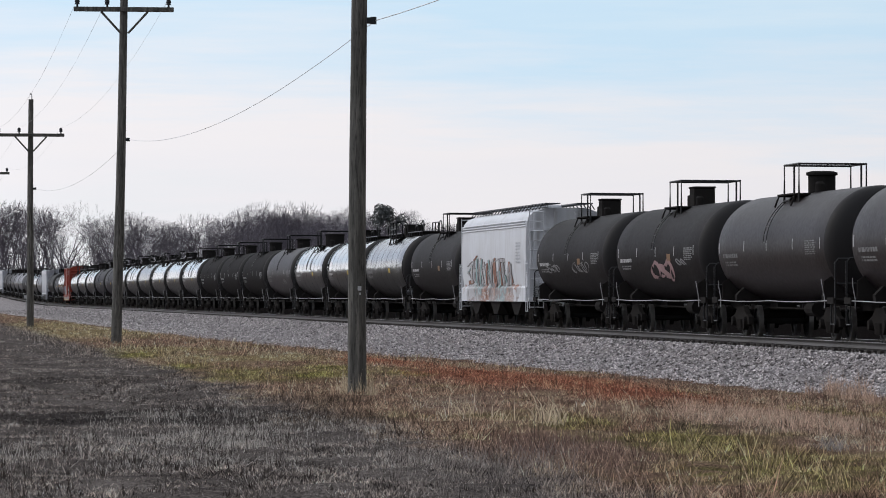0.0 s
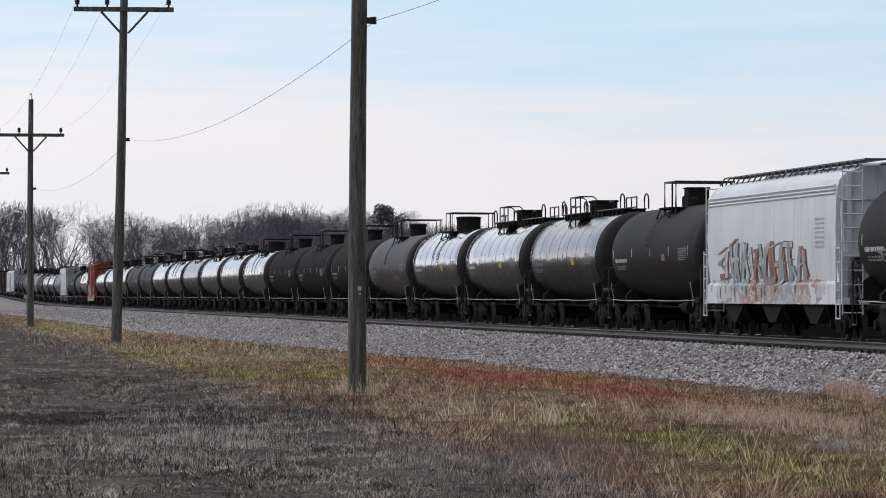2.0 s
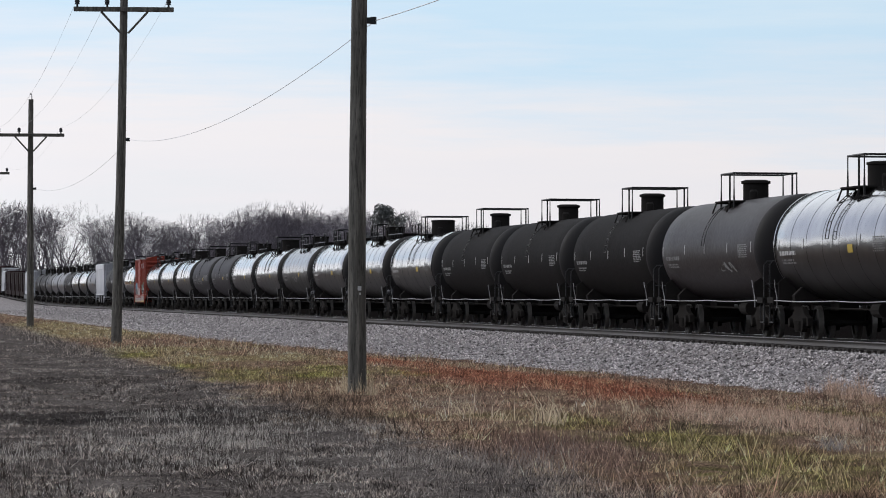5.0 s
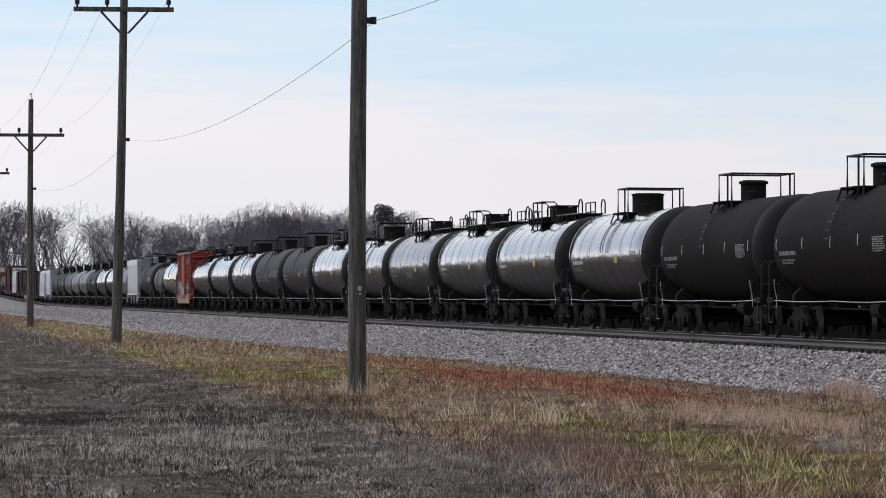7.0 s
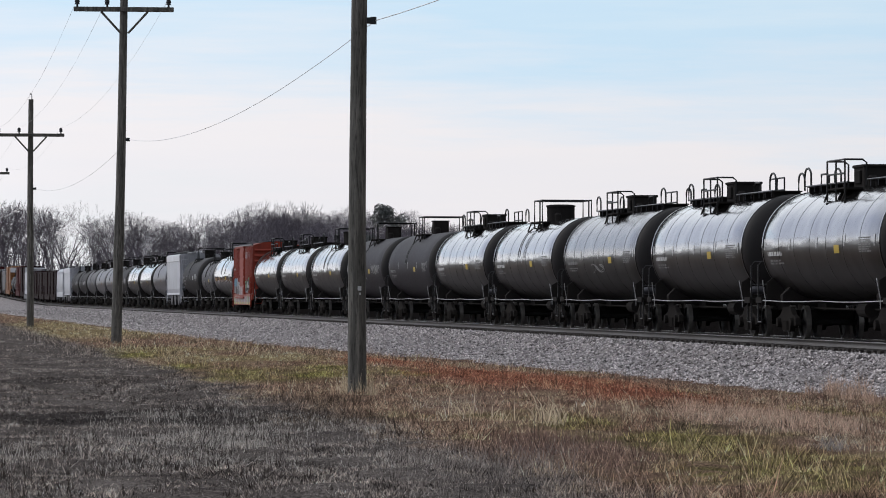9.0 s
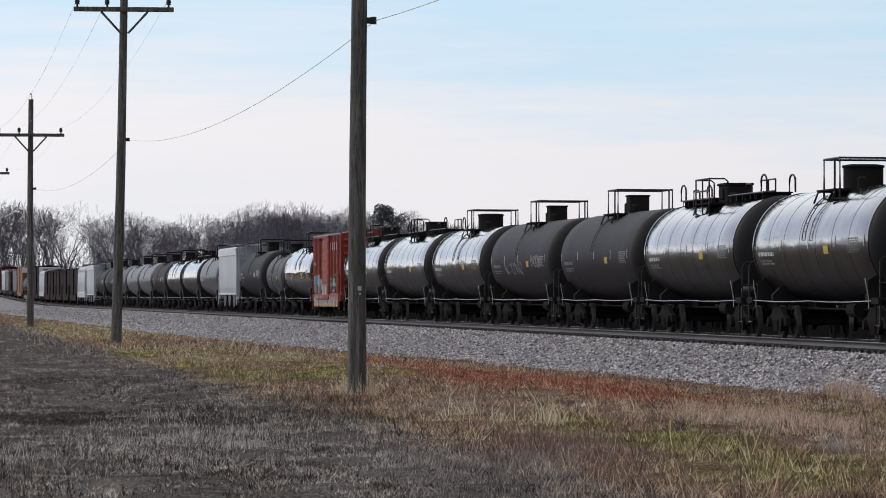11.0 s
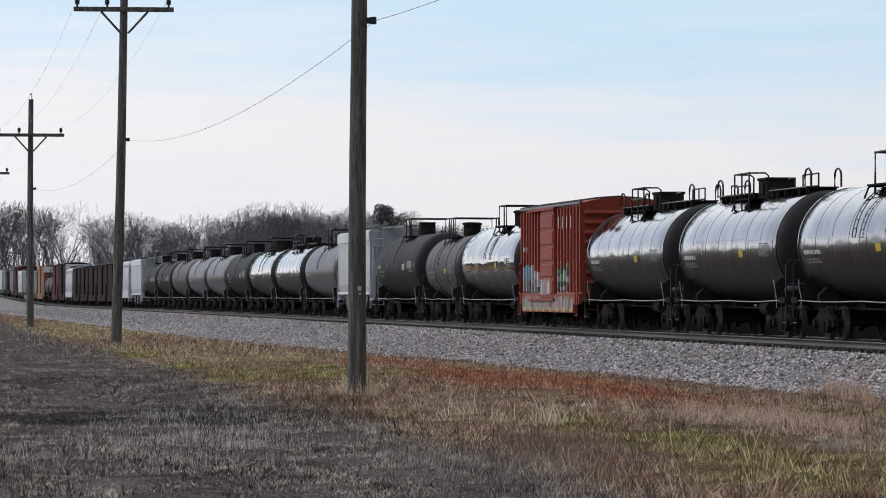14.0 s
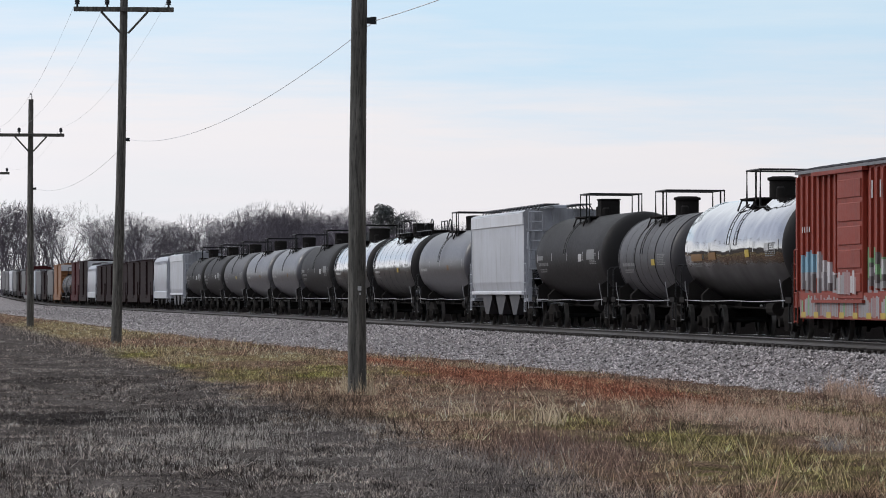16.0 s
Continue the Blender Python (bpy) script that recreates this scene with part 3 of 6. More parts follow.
        extrude_x(bm, out, xs - 0.16, xs + 0.16)
        part("saddle", bm, M["under"], car)
        for ys in (-1, 1):
            bm = bmesh.new()
            arc = [(ys * r * math.cos(radians(q)), zc + r * math.sin(radians(q))) for q in (-68, -58, -48, -40, -34)]
            extrude_x(bm, arc + [(ys * 1.46, zc - 0.98), (ys * 1.46, 1.10), (ys * 0.6, 1.10)], sgn * (hb - 0.30) - 0.03, sgn * (hb - 0.30) + 0.03)
            part("saddle_wing", bm, M["under"], car)
        bm = bmesh.new()
        x0, x1 = sorted((sgn * (hb + 0.30), sgn * (half - 0.45)))
        box(bm, x0, x1, -1.48, 1.48, 1.06, 1.12, 0.01)
        box(bm, x0, x1, -1.50, -1.44, 0.98, 1.14)
        part("end_platform", bm, M["under"], car)
        for ys in (-1, 1):
            bm = bmesh.new()
            x = sgn * (half - 0.5)
            tube(bm, [(x, ys * 1.44, 0.45), (x, ys * 1.44, 2.05), (x, ys * 1.36, 2.14), (x, ys * 0.78, 2.14), (x, ys * 0.70, 2.05), (x, ys * 0.70, 1.1)], 0.024, 5)
            tube(bm, [(x, ys * 1.44, 1.5), (x, ys * 0.70, 1.5)], 0.018, 4)
            tube(bm, [(x, ys * 1.44, 0.45), (x - sgn * 0.5, ys * 1.44, 0.45), (x - sgn * 0.5, ys * 1.44, 1.1)], 0.024, 5)
            part("end_railing", bm, blk, car)
            bm = bmesh.new()
            x = sgn * (hb - 0.12)
            tube(bm, [(x, ys * 1.47, 1.12), (x, ys * 1.53, 1.42), (x - sgn * 0.05, ys * 1.55, 1.62)], 0.014, 5)
            tube(bm, [(x, ys * 1.47, 1.12), (x, ys * 1.47, 0.86)], 0.012, 5)
            part("grab_iron", bm, M["pale_steel"], car, "pale upright grab iron")
    if style == "walkway":
        bm = bmesh.new()
        lathe(bm, [(-0.22, 0.0), (-0.20, 0.08), (-0.13, 0.12), (0.13, 0.12), (0.20, 0.08), (0.22, 0.0)], "y", 16, (hb + 0.50, -1.15, 1.34))
        part("air_reservoir", bm, M["grey"], car, "grey steel air reservoir on the end platform", smooth=True)
    # brake gear and outlet below the tank
    bm = bmesh.new()
    lathe(bm, [(1.2, 0.0), (1.2, 0.2), (2.2, 0.2), (2.2, 0.0)], "x", 12, (0, -0.55, 0.82))
    tube(bm, [(-hb + 1, -0.4, 0.85), (1.2, -0.5, 0.82), (hb - 1, -0.3, 0.85)], 0.025, 5)
    part("brake_gear", bm, M["under"], car)
    bm = bmesh.new()
    lathe(bm, [(0.50, 0.0), (0.50, 0.16), (0.62, 0.16), (0.65, 0.10), (0.86, 0.12), (0.90, 0.28), (zc - r + 0.1, 0.3), (zc - r + 0.1, 0)], "z", 12)
    part("outlet_valve", bm, M["under"], car)
    # stencils and reflectors on the near flank
    if style != "short":
        for i in range(5):
            x = -hb + 0.35 + (barrel - 0.9) * i / 4 + rng.uniform(-0.2, 0.2)
            bm = bmesh.new()
            q = -2 + rng.uniform(-1, 1)
            shell_plate(bm, r, zc, x, x + 0.08, q - 2, q + 9, 0.02)
            part("reflector", bm, M["mark_white"], tank)
    bm = bmesh.new()
    bars(bm, r, zc, -hb + 0.7, -hb + 3.0, -10, -3, 1, rng)
    bars(bm, r, zc, -hb + 0.9, -hb + 2.7, -19, -13, 2, rng, 1)
    part("stencil_panel", bm, [M["mark_white"] if shell is M["gloss"] or marks % 4 == 0 else M["mark_grey"], M["mark_grey"]], tank, "faint stencilled marks", kind="stuff")
    bm = bmesh.new()
    bars(bm, r, zc, hb - 2.4, hb - 1.0, -10, 5, 7, rng)
    part("data_panel", bm, M["mark_grey"], tank, "grey panel of small stencilled lines", kind="stuff")
    if marks % 4 != 2:
        bm = bmesh.new()
        x = hb * 0.28
        shell_plate(bm, r, zc, x, x + 0.62, -10, -2, 0.012)
        part("placard", bm, M["mark_yellow"] if marks % 4 else M["mark_orange"], tank, "yellow placard on the flank")
    running_gear(car, half - 2.75)
    couplers(car, half)
    return car


def hopper_outline(w, z0, z1, curved):
    """Half outline (y, z) of a covered hopper, from sill to roof."""
    if curved:
        side = [(w, z0), (w, z0 + 0.52), (w - 0.10, z0 + 0.60), (w - 0.03, z0 + 1.2), (w, z0 + 1.9), (w - 0.03, z1 - 0.75), (w - 0.10, z1 - 0.38), (w - 0.28, z1 - 0.18), (0.75, z1)]
    else:
        side = [(w, z0), (w, z0 + 0.12), (w - 0.07, z0 + 0.14), (w - 0.02, z0 + 0.5), (w, z0 + 1.5), (w, z1 - 0.34), (w + 0.04, z1 - 0.32), (w + 0.04, z1 - 0.14), (w - 0.10, z1 - 0.06), (0.75, z1)]
    return [(-y, z) for y, z in side] + [(y, z) for y, z in side[::-1]]


def lay_out(material, car):
    """The sprayed pieces keep to the car's own space."""
    material.node_tree.nodes[material["tag_node"]].object = car
    del material["tag_node"]


def hopper_car(label, coat, length=18.4, body=15.6, curved=True, top=4.62, tags=False, group="covered hopper cars of the train"):
    car = thing("covered_hopper_car", label, "hopper car", group)
    half, hb = length / 2, body / 2
    w, z0 = 1.55, 0.96 if curved else 1.22
    bm = bmesh.new()
    extrude_x(bm, hopper_outline(w, z0, top - 0.10, curved), -hb, hb, n=8)
    shell = part("body_shell", bm, coat, car, smooth=curved)
    # grooves under the eave
    if curved:
        for z in (top - 0.60, top - 0.70, top - 0.80):
            bm = bmesh.new()
            tube(bm, [(-hb + 0.1, -w + 0.02, z), (hb - 0.1, -w + 0.02, z)], 0.03, 5)
            part("roof_bead", bm, coat, shell)
    else:
        # plain sheet with a lighter band under the eave and a thick lip at the bottom
        bm = bmesh.new()
        box(bm, -hb + 0.02, hb - 0.02, -w - 0.055, -w + 0.02, top - 0.72, top - 0.26, 0.02)
        part("eave_band", bm, coat if coat is M["beige"] else M["white"], shell, "lighter band along the eave")
        bm = bmesh.new()
        box(bm, -hb + 0.3, hb - 0.3, -w - 0.05, -w + 0.05, z0 + 0.02, z0 + 0.14, 0.02)
        part("sill_lip", bm, coat if coat is M["beige"] else M["white"], shell, "pale lip along the bottom of the side")
    # running boards on the roof
    for y in (-0.62, 0.62):
        bm = bmesh.new()
        box(bm, -half + 0.4, half - 0.4, y - 0.30, y + 0.30, top + 0.03, top + 0.07)
        x = -half + 0.6
        while x < half - 0.5:
            tube(bm, [(x, y + 0.3 * (1 if y > 0 else -1), top + 0.05), (x, y + 0.45 * (1 if y > 0 else -1), top - 0.18)], 0.022, 4)
            x += 0.85
        part("roof_walk", bm, M["grey"], car)
    for x in (-5.0, -1.7, 1.7, 5.0):
        bm = bmesh.new()
        box(bm, x - 1.2, x + 1.2, -0.28, 0.28, top - 0.10, top + 0.06, 0.04)
        part("roof_hatch", bm, coat, car)
    # sloped ends with frames
    for sgn in (-1, 1):
        bm = bmesh.new()
        for y in (-1.2, -0.4, 0.4, 1.2):
            box(bm, min(sgn * hb, sgn * (hb + 0.10)), max(sgn * hb, sgn * (hb + 0.10)), y - 0.06, y + 0.06, 2.2, top - 0.25)
        for z in (2.25, 3.0, 3.7):
            box(bm, min(sgn * hb, sgn * (hb + 0.07)), max(sgn * hb, sgn * (hb + 0.07)), -1.45, 1.45, z - 0.05, z + 0.05)
        part("end_frame", bm, coat, car)
        for ys in (-1.40, 1.40):
            bm = bmesh.new()
            box(bm, min(sgn * (half - 0.75), sgn * (half - 0.62)), max(sgn * (half - 0.75), sgn * (half - 0.62)), ys - 0.07, ys + 0.07, 1.0, 2.3)
            tube(bm, [(sgn * (half - 0.7), ys, 2.2), (sgn * (hb + 0.05), ys, 3.6)], 0.05, 5)
            part("end_post", bm, coat, car)
        bm = bmesh.new()
        x = sgn * (half - 0.55)
        for ys in (-1.48, -0.95):
            tube(bm, [(x, ys, 0.70), (x, ys, top - 0.20)], 0.020, 5)
        ladder = part("end_ladder", bm, coat, car)
        for j in range(11):
            z = 0.75 + j * 0.36
            rung(ladder, (x, -1.48, z), (x, -0.95, z), 0.018, coat)
        bm = bmesh.new()
        for xx in (sgn * (hb + 0.08), sgn * (hb + 0.55)):
            tube(bm, [(xx, -1.55, 0.58), (xx, -1.55, 2.5)], 0.020, 5)
        ladder = part("side_ladder", bm, coat, car)
        for j in range(6):
            rung(ladder, (sgn * (hb + 0.08), -1.55, 0.6 + j * 0.36), (sgn * (hb + 0.55), -1.55, 0.6 + j * 0.36), 0.018, coat)
        bm = bmesh.new()
        box(bm, min(sgn * (hb - 0.2), sgn * (half - 0.5)), max(sgn * (hb - 0.2), sgn * (half - 0.5)), -1.5, 1.5, 0.96, 1.08, 0.01)
        box(bm, min(sgn * (hb - 2.5), sgn * (half - 0.5)), max(sgn * (hb - 2.5), sgn * (half - 0.5)), -0.3, 0.3, 0.74, 1.0, 0.01)
        part("end_sill", bm, coat, car)
        bm = bmesh.new()
        extrude_y(bm, [(sgn * hb, 1.1), (sgn * hb, 2.3), (sgn * (hb - 2.2), 1.1)], -1.4, 1.4)
        part("slope_sheet", bm, M["under"] if curved else M["slate"], car)
    # discharge bays
    n = 3
    for i in range(n):
        x = -hb + 3.4 + (body - 6.8) * i / (n - 1)
        bm = bmesh.new()
        for sgn in (-1, 1):
            pts = [(-1.5, z0), (1.5, z0), (0.42, 0.45), (-0.42, 0.45)]
            extrude_y(bm, [(x + px, pz) for px, pz in pts], sgn * 0.1 if sgn > 0 else -1.40, 1.40 if sgn > 0 else -0.1)
        part("discharge_bay", bm, M["under"] if curved else M["slate"], car)
        bm = bmesh.new()
        tube(bm, [(x + 1.7, -1.42, z0), (x + 0.6, -1.0, 0.5)], 0.06, 5)
        part("bay_brace", bm, M["under"], car)
    if tags:
        lay_out(coat, car)
        side = [q for q in hopper_outline(w, z0, top - 0.10, curved) if q[0] < 0]
        spray_letters(shell, lambda z: float(np.interp(z, [q[1] for q in side], [q[0] for q in side])), -7.2, 5.2, 1.58, 2.72, 8, ["spray_grey", "spray_rust", "spray_white", "spray_grey", "spray_teal"], 6)
        bm = bmesh.new()
        for i in range(7):
            y = -w - 0.014
            z = z0 + 1.5 + i * 0.12
            vs = [bm.verts.new(q) for q in ((hb - 2.6, y, z), (hb - 1.4, y, z), (hb - 1.4, y, z + 0.05), (hb - 2.6, y, z + 0.05))]
            bm.faces.new(vs)
        part("data_panel", bm, M["hopper_grey"], shell, kind="stuff")
    running_gear(car, half - 2.6)
    couplers(car, half)
    return car


def box_car(label, coat, length=16.4, top=4.65, end_top=None, ribs=True, tags=False, white_band=False, group="box cars of the train"):
    car = thing("box_car", label, "box car", group)
    half = length / 2
    hb = half - 0.35
    w, z0 = 1.47, 0.98
    eave = top - 0.22
    bm = bmesh.new()
    extrude_x(bm, [(-w, z0), (w, z0), (w, eave), (0.8, top - 0.06), (0, top), (-0.8, top - 0.06), (-w, eave)], -hb, hb)
    shell = part("body_shell", bm, coat, car)
    bm = bmesh.new()
    for y in (-w, w):
        s = 1 if y > 0 else -1
        box(bm, -hb - 0.04, hb + 0.04, min(y, y + s * 0.09), max(y, y + s * 0.09), eave - 0.03, eave + 0.05)
    x = -hb
    while x < hb:
        for s in (-1, 1):
            tube(bm, [(x, s * (w + 0.07), eave + 0.06), (x, s * 0.8, top - 0.02), (x, 0, top + 0.04)], 0.022, 4)
        x += 1.2
    part("roof_trim", bm, M["grey"] if ribs else coat, car, "dull weathered roof edge")
    if ribs:
        n = 20
        for i in range(n + 1):
            x = -hb + 0.1 + (2 * hb - 0.2) * i / n
            if abs(x) < 1.6:
                continue
            bm = bmesh.new()
            extrude_x(bm, [(0.02, z0 + 0.32), (-0.07, z0 + 0.36), (-0.07, eave - 0.12), (0.02, eave - 0.08)], -0.10, 0.10)
            o = part("side_rib", bm, coat, shell) if i == 0 else again(rib, shell)
            rib = o
            o.matrix_basis = pose(x, -w, 0)
            again(rib, shell, pose(x, w, 0, 0, 0, 180))
    for s in (-1, 1):
        bm = bmesh.new()
        dx = 1.5
        box(bm, -dx, dx, min(s * w, s * (w + 0.13)), max(s * w, s * (w + 0.13)), z0 + 0.12, eave - 0.14, 0.02)
        door = part("sliding_door", bm, coat, car)
        for j in range(5):
            z = z0 + 0.3 + j * (eave - z0 - 0.5) / 5
            bm = bmesh.new()
            y0, y1 = sorted((s * (w + 0.11), s * (w + 0.165)))
            box(bm, -dx + 0.12, dx - 0.12, y0, y1, z, z + (eave - z0 - 0.5) / 5 - 0.12, 0.02)
            part("door_panel", bm, coat, door)
        bm = bmesh.new()
        y0, y1 = sorted((s * (w + 0.02), s * (w + 0.19)))
        box(bm, -dx - 3.0, dx + 0.2, y0, y1, eave - 0.14, eave - 0.04)
        part("door_track", bm, coat, car)
        bm = bmesh.new()
        box(bm, -dx - 3.0, dx + 0.2, y0, y1, z0 + 0.02, z0 + 0.10)
        part("door_track", bm, coat, car)
        bm = bmesh.new()
        box(bm, -hb, hb, min(s * w, s * (w + 0.10)), max(s * w, s * (w + 0.10)), z0 - 0.10, z0 + 0.28, 0.01)
        box(bm, -hb + 0.7, hb - 1.3, min(s * w, s * (w + 0.10)), max(s * w, s * (w + 0.10)), 0.58, z0 - 0.10, 0.01)
        part("side_sill", bm, coat, car)
        if ribs:
            for i in range(8):
                bm = bmesh.new()
                x = -hb + 1.2 + i * (2 * hb - 3.0) / 7
                y0, y1 = sorted((s * (w + 0.10), s * (w + 0.106)))
                box(bm, x - 0.28, x + 0.28, y0, y1, 0.61, 0.76)
                part("reflector", bm, M["mark_yellow"], car)
    for s in (-1, 1):
        for j in range(9):
            z = z0 + 0.3 + j * (eave - z0 - 0.3) / 9
            bm = bmesh.new()
            tube(bm, [(s * hb, -w + 0.1, z), (s * (hb + 0.02), 0, z), (s * hb, w - 0.1, z)], 0.11, 6)
            part("end_corrugation", bm, coat, shell)
        if white_band:
            bm = bmesh.new()
            x0, x1 = sorted((s * (hb + 0.05), s * (hb + 0.13)))
            box(bm, x0, x1, -w, w, eave - 0.75, eave + 0.02)
            part("end_band", bm, M["white"], car, "white painted band at the top of the end")
        bm = bmesh.new()
        x = s * (half - 0.42)
        for y in (-1.35, -0.9):
            tube(bm, [(x, y, 0.5), (x, y, top - 0.2)], 0.024, 5)
        ladder = part("end_ladder", bm, coat, car)
        for j in range(9):
            rung(ladder, (x, -1.35, 0.7 + j * 0.4), (x, -0.9, 0.7 + j * 0.4), 0.018, coat)
        bm = bmesh.new()
        for xx in (s * (hb - 0.15), s * (hb - 0.6)):
            tube(bm, [(xx, -w - 0.14, 0.45), (xx, -w - 0.14, 2.4)], 0.022, 5)
        ladder = part("side_ladder", bm, coat, car)
        for j in range(6):
            rung(ladder, (s * (hb - 0.15), -w - 0.14, 0.5 + j * 0.38), (s * (hb - 0.6), -w - 0.14, 0.5 + j * 0.38), 0.018, coat)
    bm = bmesh.new()
    box(bm, -half + 0.5, half - 0.5, -0.32, 0.32, 0.66, 0.98, 0.02)
    for x in (-3.5, -1.2, 1.2, 3.5):
        box(bm, x - 0.1, x + 0.1, -1.4, 1.4, 0.72, 0.95)
    part("centre_sill", bm, M["under"], car)
    if tags:
        spray_ribs(shell, w, hb, 20)
        bm = bmesh.new()
        for i in range(4):
            x = -6.0 + i * 0.30
            vs = [bm.verts.new(q) for q in ((x, -w - 0.125, 2.85), (x + 0.12, -w - 0.125, 2.85), (x + 0.12, -w - 0.125, 3.0), (x, -w - 0.125, 3.0))]
            bm.faces.new(vs)
            x = 2.5 + i * 0.95
            vs = [bm.verts.new(q) for q in ((x, -w - 0.125, eave - 0.85), (x + 0.15, -w - 0.125, eave - 0.85), (x + 0.15, -w - 0.125, eave - 0.42), (x, -w - 0.125, eave - 0.42))]
            bm.faces.new(vs)
        part("stencil_panel", bm, M["mark_white"], shell, kind="stuff")
    running_gear(car, half - 2.4)
    couplers(car, half)
    return car


def scribble(tank, r, zc, x, q, wide, tall, colour, seed, loops=5, fat=1.0):
    """Hand-sprayed loops that spell nothing, on the near flank of a tank."""
    rng = random.Random(seed)
    bm = bmesh.new()
    for i in range(loops):
        pts = []
        x0 = x + wide * i / loops
        a, b, c = rng.uniform(0.5, 1.0), rng.uniform(0.8, 2.2), rng.uniform(0, 6.28)
        for j in range(15):
            t = j / 14
            pts.append((x0 + wide / loops * (0.5 + 0.55 * math.sin(6.28 * t * b + c)), q + tall * (0.5 + 0.5 * a * math.cos(6.28 * t + c * 1.3))))
        for (xa, qa), (xb, qb) in zip(pts, pts[1:]):
            w, h = 0.055 * fat, 0.6 * fat
            vs = [bm.verts.new(on_shell(r, zc, u, v, 0.012)) for u, v in ((xa - w, qa - h), (xa + w, qa + h), (xb + w, qb + h), (xb - w, qb - h))]
            bm.faces.new(vs)
    return part("graffiti", bm, colour, tank, "loose sprayed scrawl that spells nothing", kind="stuff")


def stroke(bm, a, b, wide, tall, surf, lift, mi):
    """One flat sprayed bar from a to b in (x, z), laid on a surface y = surf(z)."""
    n = 5
    prev = None
    for i in range(n + 1):
        x, z = a[0] + (b[0] - a[0]) * i / n, a[1] + (b[1] - a[1]) * i / n
        flat = abs(b[1] - a[1]) < 0.3 * abs(b[0] - a[0]) / 3
        ends = ((x, z - tall / 2), (x, z + tall / 2)) if flat else ((x - wide / 2, z), (x + wide / 2, z))
        now = [bm.verts.new((u, surf(w) - lift, w)) for u, w in ends]
        if prev:
            bm.faces.new((prev[0], prev[1], now[1], now[0])).material_index = mi
        prev = now


def spray_letters(parent, surf, x0, x1, z0, z1, count, fills, seed):
    """Bulky sprayed letter shapes that spell nothing: dark outlines with coloured bodies."""
    rng = random.Random(seed)
    bm = bmesh.new()
    step = (x1 - x0) / count
    for i in range(count):
        l, r = x0 + step * (i + 0.12), x0 + step * (i + 0.86)
        lo, hi = z0 + rng.uniform(0, 0.15), z1 - rng.uniform(0, 0.3)
        m = (lo + hi) / 2
        shapes = [[((l, lo), (l, hi)), ((l, hi), (r, hi)), ((l, m), (r, m)), ((r, m), (r, lo))], [((l, lo), ((l + r) / 2, hi)), (((l + r) / 2, hi), (r, lo)), ((l, m), (r, m))],
                  [((l, lo), (l, hi)), ((l, lo), (r, lo)), ((r, lo), (r, hi)), ((l, m), (r, hi))], [((l, hi), (r, hi)), ((r, hi), (l, m)), ((l, m), (r, lo)), ((l, lo), (r, lo))]][rng.randrange(4)]
        fill = 1 + rng.randrange(len(fills))
        shapes = [tuple((p[0] + rng.uniform(-0.28, 0.28), p[1] + rng.uniform(-0.13, 0.13)) for p in ab) for ab in shapes]
        shapes.append(((rng.uniform(l, r), lo), (rng.uniform(l, r) + 0.5, hi)))
        for j, (a, b) in enumerate(shapes):
            stroke(bm, a, b, 0.56, 0.19, surf, 0.010 + 0.002 * j, 0)
        for j, (a, b) in enumerate(shapes):
            stroke(bm, a, b, 0.36, 0.13, surf, 0.020 + 0.002 * j, 1 + (fill + j) % len(fills))
        for j in range(3):
            x = rng.uniform(l, r)
            stroke(bm, (x, lo + 0.1), (x + rng.uniform(-0.1, 0.1), lo - rng.uniform(0.1, 0.6)), 0.12, 0.1, surf, 0.016, fill)
    return part("graffiti", bm, [M["spray_dark"]] + [M[f] for f in fills], parent, "large sprayed letter shapes that spell nothing", kind="stuff")


